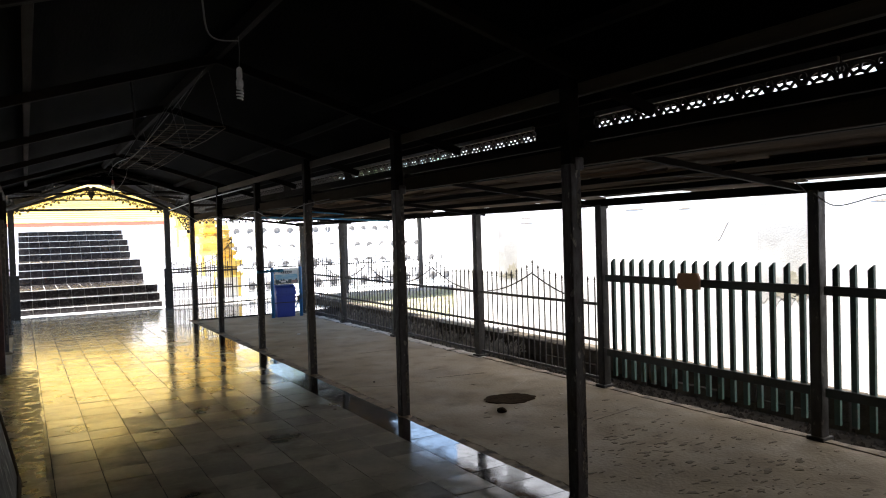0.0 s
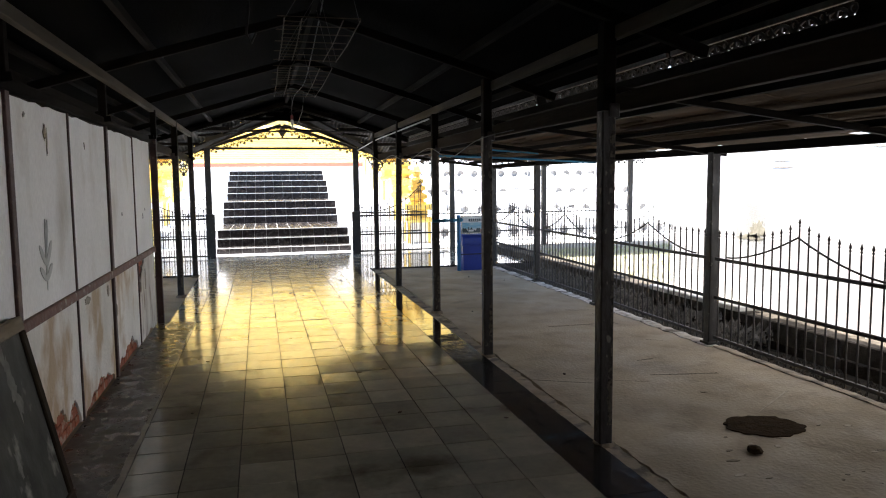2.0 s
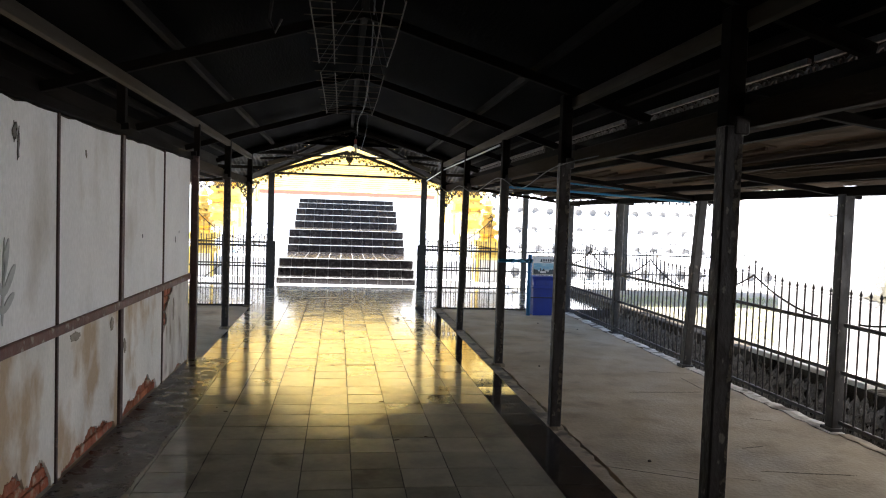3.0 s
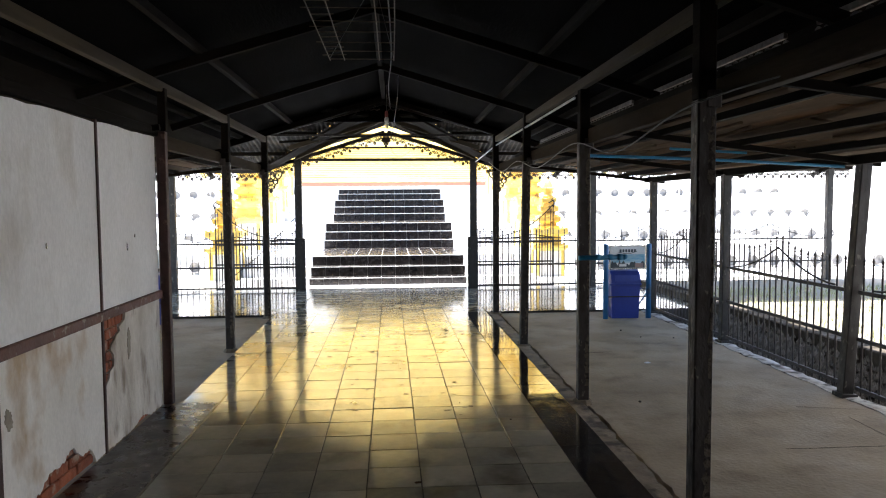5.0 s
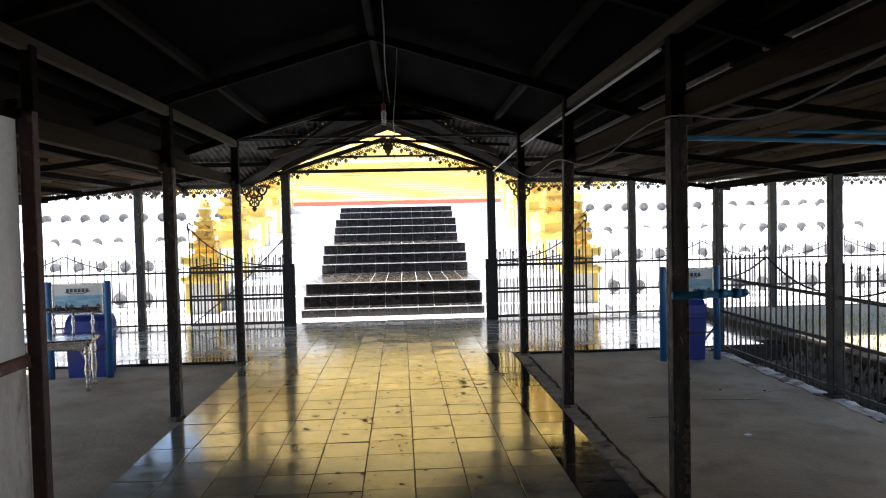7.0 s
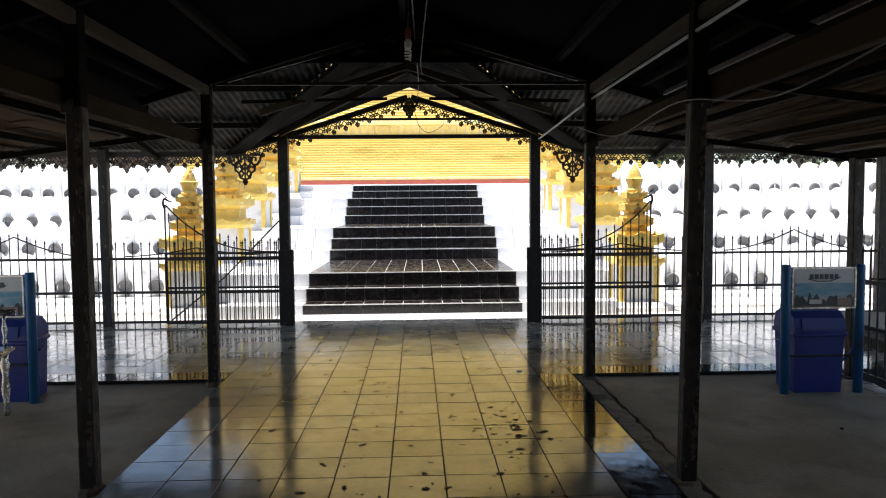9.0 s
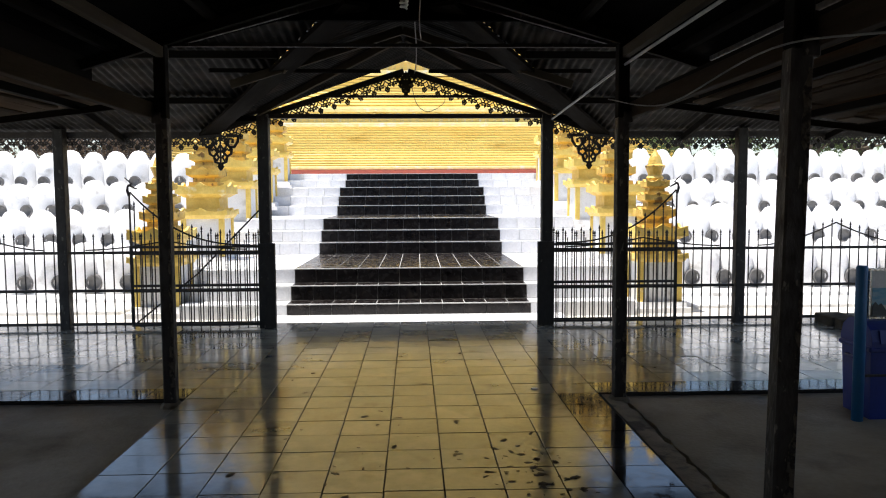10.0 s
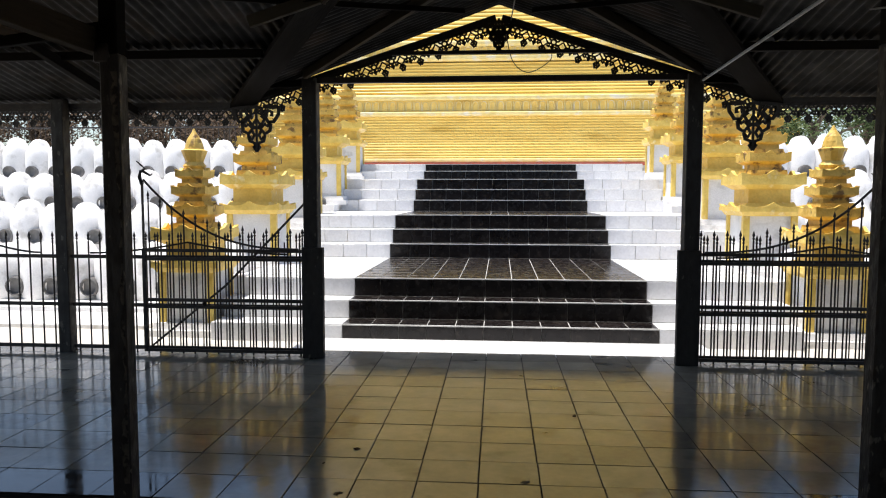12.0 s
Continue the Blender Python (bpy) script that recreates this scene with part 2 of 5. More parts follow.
M_SCRATCH = material("scratched_concrete", (0.46, 0.38, 0.28), (0.36, 0.29, 0.21), 20, 0.8, bump=0.3)
M_SCAR = material("grimy_concrete", (0.20, 0.155, 0.105), (0.12, 0.093, 0.063), 22, 0.8, bump=0.5)
M_PIT = material("pitted_concrete", (0.25, 0.20, 0.14), (0.16, 0.127, 0.088), 22, 0.85, bump=0.6)
M_FRAME = material("chipped_frame_wood", (0.24, 0.19, 0.125), (0.14, 0.108, 0.07), 14, 0.8, bump=0.5, stretch=(1, 0.2, 1), stain=(0.04, 0.03, 0.022), stain_scale=9, stain_at=(0.56, 0.64))
M_SMEAR = material("chalk_dust", (0.17, 0.165, 0.145), (0.10, 0.098, 0.085), 16, 0.9, bump=0.2)
M_RUSTWIRE = material("rusty_wire", (0.15, 0.113, 0.07), (0.08, 0.062, 0.041), 20, 0.6)
M_MUD = material("dried_mud", (0.05, 0.030, 0.015), (0.028, 0.017, 0.009), 18, 0.95, bump=0.9, spec=0.03)

# ---- mesh building ----


class Build:
    def __init__(self):
        self.v, self.f = [], []

    def add(self, vs, fs):
        k = len(self.v)
        self.v += [tuple(p) for p in vs]
        self.f += [tuple(k + i for i in f) for f in fs]
        return self

    def box(self, x0, x1, y0, y1, z0, z1, c=0.0):
        """A box, with its long edges chamfered by c."""
        if c <= 0:
            vs = [(x, y, z) for z in (z0, z1) for x, y in ((x0, y0), (x1, y0), (x1, y1), (x0, y1))]
            return self.add(vs, [(3, 2, 1, 0), (4, 5, 6, 7), (0, 1, 5, 4), (1, 2, 6, 5), (2, 3, 7, 6), (3, 0, 4, 7)])
        vs, fs = [], []
        for z, d in ((z0, c), (z0 + c, 0), (z1 - c, 0), (z1, c)):
            a, b, e, g = x0 + d, x1 - d, y0 + d, y1 - d
            q = c - d if d else c
            q = max(q, c * 0.5)
            vs += [(a + q, e, z), (b - q, e, z), (b, e + q, z), (b, g - q, z), (b - q, g, z), (a + q, g, z), (a, g - q, z), (a, e + q, z)]
        fs.append(tuple(range(7, -1, -1)))
        fs.append(tuple(range(24, 32)))
        for r in range(3):
            for i in range(8):
                j = (i + 1) % 8
                fs.append((r * 8 + i, r * 8 + j, r * 8 + 8 + j, r * 8 + 8 + i))
        return self.add(vs, fs)

    def tube(self, pts, r, n=8, closed=False, r2=None):
        """A round bar along a line of points."""
        pts = [Vector(p) for p in pts]
        vs, fs, k = [], [], len(pts)
        for i, p in enumerate(pts):
            d = (pts[min(i + 1, k - 1)] - pts[max(i - 1, 0)]).normalized() if not closed else (pts[(i + 1) % k] - pts[i - 1]).normalized()
            u = d.cross(Vector((0, 0, 1)) if abs(d.z) < 0.95 else Vector((0, 1, 0))).normalized()
            w = d.cross(u)
            rr = r if r2 is None else r + (r2 - r) * i / (k - 1)
            vs += [p + u * (rr * math.cos(a)) + w * (rr * math.sin(a)) for a in (2 * math.pi * j / n for j in range(n))]
        for i in range(k if closed else k - 1):
            a, b = i * n, ((i + 1) % k) * n
            fs += [(a + j, a + (j + 1) % n, b + (j + 1) % n, b + j) for j in range(n)]
        if not closed:
            fs += [tuple(range(n - 1, -1, -1)), tuple(range((k - 1) * n, k * n))]
        return self.add(vs, fs)

    def lathe(self, profile, n=12, at=(0, 0, 0), twist=0.0):
        """Turns a profile of (radius, height) round the upright."""
        vs, fs = [], []
        for r, z in profile:
            vs += [(at[0] + r * math.cos(2 * math.pi * j / n + twist), at[1] + r * math.sin(2 * math.pi * j / n + twist), at[2] + z) for j in range(n)]
        for i in range(len(profile) - 1):
            fs += [(i * n + j, i * n + (j + 1) % n, (i + 1) * n + (j + 1) % n, (i + 1) * n + j) for j in range(n)]
        fs += [tuple(range(n - 1, -1, -1)), tuple(range((len(profile) - 1) * n, len(profile) * n))]
        return self.add(vs, fs)

    def ribbon(self, pts, w, t, closed=False):
        """A flat bar in the x-z plane, w wide and t thick along y, along (x, z) points."""
        k, vs, fs = len(pts), [], []
        for i in range(k):
            a = pts[i - 1] if (i or closed) else pts[0]
            b = pts[(i + 1) % k] if (i < k - 1 or closed) else pts[-1]
            dx, dz = b[0] - a[0], b[1] - a[1]
            m = math.hypot(dx, dz) or 1
            nx, nz = -dz / m * w / 2, dx / m * w / 2
            x, z = pts[i]
            vs += [(x + nx, -t / 2, z + nz), (x - nx, -t / 2, z - nz), (x - nx, t / 2, z - nz), (x + nx, t / 2, z + nz)]
        for i in range(k if closed else k - 1):
            a, b = i * 4, ((i + 1) % k) * 4
            fs += [(a + j, a + (j + 1) % 4, b + (j + 1) % 4, b + j) for j in range(4)]
        if not closed:
            fs += [(3, 2, 1, 0), (k * 4 - 4, k * 4 - 3, k * 4 - 2, k * 4 - 1)]
        return self.add(vs, fs)

    def prism(self, poly, axis, a, b):
        """Extrudes a flat outline from a to b along an axis (0 x, 1 y, 2 z)."""
        k = len(poly)

        def put(p, d):
            q = list(p)
            q.insert(axis, d)
            return q
        vs = [put(p, a) for p in poly] + [put(p, b) for p in poly]
        fs = [tuple(range(k - 1, -1, -1)), tuple(range(k, 2 * k))] + [(i, (i + 1) % k, k + (i + 1) % k, k + i) for i in range(k)]
        return self.add(vs, fs)

    def mesh(self, name, mat, smooth=False):
        me = bpy.data.meshes.new(name)
        me.from_pydata(self.v, [], self.f)
        bm = bmesh.new()
        bm.from_mesh(me)
        bmesh.ops.recalc_face_normals(bm, faces=bm.faces)
        bm.to_mesh(me)
        bm.free()
        me.materials.append(mat)
        if smooth:
            me.shade_smooth()
        return me


def part(name, b, mat, parent=None, label="", smooth=False, at=None):
    """Links a build, or a mesh that others share, as one mesh object under a thing or a part."""
    ob = new(name, b.mesh(name, mat, smooth) if isinstance(b, Build) else b)
    if parent:
        ob.parent = parent
    if at is not None:
        ob.matrix_basis = at
    return tagged(ob, label)


def thing(name, label, category, group="", at=None):
    ob = tagged(new(name), label, category, group)
    if at is not None:
        ob.matrix_basis = at
    return ob


def setting(name, b, mat, label="", smooth=False):
    return tagged(part(name, b, mat, None, "", smooth), label, "", "", "structure")


def T(x, y, z, rz=0):
    return pose(x, y, z, 0, 0, rz)


# ---- setting: ground and floors ----
BAYS = [-4.0, -1.6, 0.78, 3.13, 5.53, 7.90, 10.25, 12.53, 14.91]
BAYS_WEST = [-4.0, -1.5, 0.9, 3.3, 5.65, 8.03, 10.42, 12.6, 14.93]
GATE_Y = 18.0
ST, Y0, Y1 = 0.304, -4.0, 18.15
AISLE_Y = 15.026
EDGE_X = 1.478
g = Build()
g.add([(-400, -400, -0.32), (400, -400, -0.32), (400, 400, -0.32), (-400, 400, -0.32)], [(0, 1, 2, 3)])
setting("ground", g, M_GROUND, "dry pale ground")
setting("floor", Build().box(-8.6, 8.6, AISLE_Y, Y1, -0.3, -0.012).box(-1.57, EDGE_X, -4.5, AISLE_Y, -0.3, -0.012), M_GROUT, "dark grout bed of the tiled walkway")


def strip(x0, x1, y0, y1, jag0, jag1, seed, step=0.09):
    """A strip along y whose two long edges wander."""
    random.seed(seed)
    n = int((y1 - y0) / step)
    lo = [(x0 + random.uniform(-jag0, jag0), y0 + (y1 - y0) * k / n) for k in range(n + 1)]
    hi = [(x1 + random.uniform(-jag1, jag1), y0 + (y1 - y0) * k / n) for k in range(n + 1)]
    return lo, hi


def slab(x0, x1, y0, y1, z0, z1, jag0, jag1, seed, step=0.09, rough=0.0):
    lo, hi = strip(x0, x1, y0, y1, jag0, jag1, seed, step)
    n = len(lo)
    vs = [(*p, z0) for p in lo + hi] + [(*p, z1 + random.uniform(-rough, rough)) for p in lo + hi]
    fs = []
    for k in range(n - 1):
        fs += [(k, n + k, n + k + 1, k + 1), (2 * n + k, 2 * n + k + 1, 3 * n + k + 1, 3 * n + k), (k, k + 1, 2 * n + k + 1, 2 * n + k), (n + k, 3 * n + k, 3 * n + k + 1, n + k + 1)]
    fs += [(0, 2 * n, 3 * n, n), (n - 1, 2 * n - 1, 4 * n - 1, 3 * n - 1)]
    return Build().add(vs, fs)


setting("floor_concrete", slab(1.648, 3.80, -4.5, AISLE_Y - 0.004, -0.31, -0.03, 0.012, 0.012, 2), M_CONC, "worn grey-brown concrete floor of the side aisle")
setting("floor_concrete_west", Build().box(-5.2, -1.58, -4.5, AISLE_Y, -0.31, -0.03), M_CONC, "worn grey-brown concrete floor beside the walkway")
setting("crack_bed", Build().box(1.49, 1.68, -4.5, AISLE_Y - 0.01, -0.3, -0.07), M_SOIL, "dark soil in the crack beside the cement edging")
setting("pavement", Build().box(-30, 30, Y1, 34, -0.31, -0.05), M_PAVE, "sunlit pale paving before the stairs")
setting("yard_ground", Build().box(5.03, 30, -30, Y1, -0.31, 0.06), M_GROUND, "dry earth of the grassy yard")
setting("verge", Build().box(3.9, 5.0, -30, AISLE_Y, -0.32, -0.20), M_SOIL, "dark soil strip along the fence")

# rough cement edge between tiles and concrete
setting("cement_edging", slab(EDGE_X + 0.004, 1.606, -4.5, AISLE_Y - 0.006, -0.06, -0.014, 0.003, 0.014, 4, 0.07, 0.004), M_CEMENT, "crumbling cement edging beside the tiles")
# thin dark brown strip over the outermost tiles
setting("dirt_strip", slab(-1.69, -1.275, -4.5, 10.42, -0.03, 0.004, 0.001, 0.012, 6, 0.2), M_DARK_BROWN, "dark brown strip along the partition")
setting("cement_kerb", slab(3.79, 3.875, -4.5, 7.7, -0.3, -0.024, 0.012, 0.02, 8, 0.11, 0.004), M_CEMENT, "worn cement kerb under the picket fence")
setting("mortar_kerb", slab(3.74, 3.875, 7.7, 15.02, -0.3, -0.022, 0.024, 0.02, 9, 0.11, 0.004), M_FLAKE, "thin flaking white mortar kerb under the iron fence")

# ---- setting: roofs ----
RZ, RS, EX = 3.14, 0.30, 2.40


def roof_z(x):
    return RZ - RS * abs(x)


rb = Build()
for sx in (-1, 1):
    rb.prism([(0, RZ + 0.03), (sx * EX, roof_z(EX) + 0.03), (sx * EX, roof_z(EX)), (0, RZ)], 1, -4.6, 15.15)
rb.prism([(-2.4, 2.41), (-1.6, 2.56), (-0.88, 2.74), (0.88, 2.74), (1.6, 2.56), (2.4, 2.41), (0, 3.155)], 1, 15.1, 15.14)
tagged(part("roof_main", rb, M_ROOF), "near-black boarded pitched roof over the walkway", "roof", "", "structure")


def sheet(ox, oy, us, depth, pitch, fn):
    """A corrugated sheet: fn(u, s) gives the place, u across the waves, s from 0 to 1 along them."""
    b, n = Build(), len(us)
    rows = 2
    vs = []
    for k in range(rows):
        for u in us:
            x, y, z = fn(u, k / (rows - 1))
            vs.append((x, y, z + depth * math.sin(2 * math.pi * u / pitch)))
    b.add(vs, [(k * n + i, k * n + i + 1, (k + 1) * n + i + 1, (k + 1) * n + i) for k in range(rows - 1) for i in range(n - 1)])
    return b


def frange(a, b, d):
    k = int(round((b - a) / d))
    return [a + (b - a) * i / k for i in range(k + 1)]


PZ, PS, WS, WY = 3.03, 0.355, 0.21, 18.42


def wing_z(y):
    return 2.17 + WS * (WY - y)


def valley_y(x):
    return min(WY, max(15.0, WY - (PZ - 2.17 - PS * abs(x)) / WS))


def valley_x(y):
    return max(0.02, min(2.45, (PZ - wing_z(y)) / PS))


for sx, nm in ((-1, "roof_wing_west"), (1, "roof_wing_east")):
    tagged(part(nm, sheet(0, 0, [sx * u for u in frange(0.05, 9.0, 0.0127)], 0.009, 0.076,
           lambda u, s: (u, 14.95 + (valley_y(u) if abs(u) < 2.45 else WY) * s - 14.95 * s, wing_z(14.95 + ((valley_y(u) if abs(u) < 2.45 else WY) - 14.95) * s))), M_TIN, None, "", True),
           "near-black corrugated iron roof of the cross aisle", "roof", "", "structure")
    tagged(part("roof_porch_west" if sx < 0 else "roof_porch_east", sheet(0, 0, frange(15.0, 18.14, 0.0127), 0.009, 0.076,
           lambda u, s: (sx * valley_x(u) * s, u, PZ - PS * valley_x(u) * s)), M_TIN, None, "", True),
           "near-black corrugated iron gable roof over the gate", "roof", "", "structure")


def lean_z(x):
    return 1.967 + 0.12 * (3.84 - abs(x))


for sx, nm, yn in ((1, "roof_lean_to_east", -4.6), (-1, "roof_lean_to_west", -4.6)):
    lb = Build()
    random.seed(7 + sx)
    y = yn
    while y < 15.2:
        d, xo = random.uniform(0.25, 0.9), random.choice((4.36, 4.42, 4.46, 4.5)) + random.uniform(-0.03, 0.03)
        zo = random.choice((-0.04, -0.01, 0.02, 0.05))
        lb.prism([(sx * 2.2, lean_z(2.2) + 0.04), (sx * 3.84, lean_z(3.84) + 0.03), (sx * xo, lean_z(3.84) + zo), (sx * xo, lean_z(3.84) + zo + 0.015), (sx * 3.84, lean_z(3.84) + 0.05), (sx * 2.2, lean_z(2.2) + 0.06)], 1, y, min(y + d, 15.2))
        y += d
    lean_to = tagged(part(nm, lb, M_MAT), "lean-to roof lined with old brown planks", "roof", "", "structure")
    x = 2.2
    while x < 3.88:
        w = random.uniform(0.10, 0.2)
        y = yn
        while y < 15.1:
            ln = random.uniform(1.2, 2.6)
            z, sag = random.uniform(-0.018, 0.012), random.uniform(-0.012, 0.012)
            xa, xb, ya, yb = x, x + w - random.uniform(0.003, 0.014), y, min(y + ln - 0.012, 15.2)
            low = [(sx * xa, ya, lean_z(xa) + z), (sx * xb, ya, lean_z(xb) + z + sag), (sx * xb, yb, lean_z(xb) + z - sag), (sx * xa, yb, lean_z(xa) + z)]
            part("plank", Build().add(low + [(p[0], p[1], p[2] + 0.012) for p in low], [(3, 2, 1, 0), (4, 5, 6, 7), (0, 1, 5, 4), (1, 2, 6, 5), (2, 3, 7, 6), (3, 0, 4, 7)]), M_MAT, lean_to)
            y += ln
        x += w

# loose split poles under the matting
random.seed(41)
for k in range(46):
    sx = 1 if k < 30 else -1
    x, y = random.uniform(2.3, 3.75), random.uniform(0.5 if sx > 0 else 10.0, 14.0)
    ln, dx = random.uniform(0.7, 1.9), random.uniform(-0.06, 0.06)
    zz = -0.02 - random.uniform(0, 0.012)
    b = Build().tube([(sx * x, y, lean_z(x) + zz), (sx * (x + dx / 2), y + ln / 2, lean_z(x + dx / 2) + zz - 0.012), (sx * (x + dx), min(y + ln, 15.0), lean_z(x + dx) + zz)], random.uniform(0.009, 0.016), 6)
    tagged(part("split_pole", b, M_MAT, None, "thin brown split pole under the lean-to matting"), "", "pole", "split poles")

# unseen walls added to close the space behind the camera and the partition
setting("wall_south", Build().box(-5.2, 3.9, -4.75, -4.6, -0.3, 3.3), M_PLASTER, "added whitewashed end wall, out of view")
setting("wall_west", Build().box(-5.35, -5.2, -4.6, 10.3, -0.3, 2.3), M_PLASTER, "added whitewashed side wall, out of view")

# ---- roof timbers ----
def timber(name, label, p, q, w, h, mat, group=""):
    """A squared timber from p to q."""
    p, q = Vector(p), Vector(q)
    d = q - p
    b = Build().box(-w / 2, w / 2, 0, d.length, -h / 2, h / 2, min(w, h) * 0.07)
    m = Matrix.Translation(p) @ d.to_track_quat("Y", "Z").to_matrix().to_4x4()
    return tagged(part(name, b, mat, None, label, False, m), "", "beam", group)


for sx in (-1, 1):
    timber("roof_beam", "long bare timber beam on the post tops", (sx * 1.62 - 0.03, -4.5, 2.47), (sx * 1.62 - 0.03, 15.0, 2.47), 0.05, 0.075, M_WOOD_PALE, "upper beams")
    timber("roof_beam", "long timber beam carrying the lean-to roof", (sx * 1.70 - 0.04, -4.5, 2.075), (sx * 1.70 - 0.04, 15.0, 2.075), 0.055, 0.11, M_WOOD_LOW, "lower beams")
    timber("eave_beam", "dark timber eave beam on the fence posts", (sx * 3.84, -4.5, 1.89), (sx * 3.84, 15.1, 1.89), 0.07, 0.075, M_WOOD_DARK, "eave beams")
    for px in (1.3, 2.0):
        timber("purlin", "dark timber roof purlin overhead", (sx * px, -4.5, roof_z(px) - 0.035), (sx * px, 15.1, roof_z(px) - 0.035), 0.05, 0.06, M_WOOD_DARK, "purlins")
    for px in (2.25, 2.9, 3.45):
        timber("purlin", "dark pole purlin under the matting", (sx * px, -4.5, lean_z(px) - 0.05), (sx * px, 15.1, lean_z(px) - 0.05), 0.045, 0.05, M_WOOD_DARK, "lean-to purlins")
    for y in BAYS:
        timber("rafter", "dark timber roof rafter overhead", (0, y, RZ - 0.10), (sx * 2.2, y, roof_z(2.2) - 0.10), 0.05, 0.07, M_WOOD_DARK, "rafters")
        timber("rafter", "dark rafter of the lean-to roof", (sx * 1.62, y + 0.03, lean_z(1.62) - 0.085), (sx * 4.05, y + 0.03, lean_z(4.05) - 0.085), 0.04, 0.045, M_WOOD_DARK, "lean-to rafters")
timber("ridge_beam", "dark timber ridge beam overhead", (0, -4.5, RZ - 0.06), (0, 15.1, RZ - 0.06), 0.05, 0.1, M_WOOD_DARK)
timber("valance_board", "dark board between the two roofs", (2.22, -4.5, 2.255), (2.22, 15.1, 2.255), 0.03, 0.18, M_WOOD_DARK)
# added pole that blocks the bright gap under the upper eave
timber("lean_to_ridge", "dark pole added to narrow the sky gap above the lean-to", (1.9, -4.5, 2.232), (1.9, 15.1, 2.232), 0.05, 0.06, M_WOOD_DARK)
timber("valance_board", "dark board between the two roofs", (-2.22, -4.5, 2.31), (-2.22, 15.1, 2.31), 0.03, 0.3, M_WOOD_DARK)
# open truss at the end of the main roof
for sx in (-1, 1):
    timber("truss_chord", "flat steel chord of the end truss", (sx * 1.62, 15.06, 2.56), (0.0, 15.06, 3.0), 0.03, 0.05, M_STEEL, "end truss")
    timber("truss_brace", "thin steel brace of the end truss", (sx * 1.6, 15.9, 2.52), (sx * 0.25, 17.2, 2.74), 0.025, 0.035, M_WOOD_DARK, "porch braces")
    # pale tone stands for the light on these rafters
    timber("porch_rafter", "pale timber rafter of the gate roof", (sx * 1.62, 17.88, 2.41), (sx * 0.03, 16.7, 2.965), 0.04, 0.07, M_WOOD_PALE, "porch rafters")
    timber("porch_rafter", "pale timber rafter of the gate roof", (sx * 1.5, 16.2, 2.45), (0, 16.2, 2.92), 0.04, 0.07, M_WOOD_PALE, "porch rafters")
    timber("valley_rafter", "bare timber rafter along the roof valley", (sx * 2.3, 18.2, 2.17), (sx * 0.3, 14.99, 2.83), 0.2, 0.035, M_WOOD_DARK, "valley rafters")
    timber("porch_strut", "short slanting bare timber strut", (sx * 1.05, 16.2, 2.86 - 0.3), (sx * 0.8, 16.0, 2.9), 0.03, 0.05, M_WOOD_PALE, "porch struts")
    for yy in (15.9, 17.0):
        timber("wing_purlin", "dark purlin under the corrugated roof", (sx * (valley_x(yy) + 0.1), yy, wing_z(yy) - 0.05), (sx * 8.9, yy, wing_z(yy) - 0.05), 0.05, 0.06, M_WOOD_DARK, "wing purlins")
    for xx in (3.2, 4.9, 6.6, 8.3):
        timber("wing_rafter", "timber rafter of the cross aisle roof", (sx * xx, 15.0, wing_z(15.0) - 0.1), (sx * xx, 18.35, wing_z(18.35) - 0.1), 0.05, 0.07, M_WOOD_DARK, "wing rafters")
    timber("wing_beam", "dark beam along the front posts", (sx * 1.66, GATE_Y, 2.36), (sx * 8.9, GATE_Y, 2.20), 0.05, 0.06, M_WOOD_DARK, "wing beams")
timber("tie_beam", "dark tie beam between the gate posts", (-1.66, GATE_Y, 2.38), (1.66, GATE_Y, 2.38), 0.05, 0.05, M_IRON)
timber("collar_tie", "thin dark collar tie under the gable", (-0.9, GATE_Y, 2.60), (0.9, GATE_Y, 2.60), 0.03, 0.03, M_IRON)
timber("tie_rod", "thin steel rod across the end truss", (-1.6, 15.0, 2.54), (1.6, 15.0, 2.54), 0.025, 0.025, M_STEEL)

# ---- posts ----
def walkway_post(x, y, turn=1):
    t = thing("walkway_post", "dark peeling wooden walkway post standing at the tile edge", "post", "walkway posts", T(x, y, 0))
    part("shaft", Build().box(-0.043, 0.043, -0.044, 0.044, -0.05, 2.02, 0.008), M_POST, t)
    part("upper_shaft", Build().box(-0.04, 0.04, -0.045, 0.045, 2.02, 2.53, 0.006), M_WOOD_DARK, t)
    part("bracket", Build().box(turn * 0.03 - 0.035, turn * 0.03 + 0.035, -0.05, 0.05, 1.98, 2.06, 0.006), M_POST, t)
    random.seed(int(abs(x * 10)))
    k, lo, hi = 46, [], []
    for i in range(k + 1):
        z = 0.12 + i * 1.82 / k
        lo.append((0.036 - 0.032 * max(0.0, 0.45 + 0.5 * math.sin(z * 6.1) * math.sin(z * 2.3 + 1) + random.uniform(-0.3, 0.3)), z))
        hi.append((0.0375, z))
    part("peeled_strip", Build().prism(lo + hi[::-1], 1, -0.0455, -0.0435), M_CHIP, t, "bare speckled wood where the paint peeled")
    part("footing", Build().lathe([(0.085, -0.035), (0.074, -0.01), (0.058, 0.006)], 9), M_SCAR, t)
    return t


POST_X = {3.13: 1.505, 5.53: 1.538, 7.90: 1.538, 10.25: 1.61, 12.53: 1.58, 14.91: 1.58}
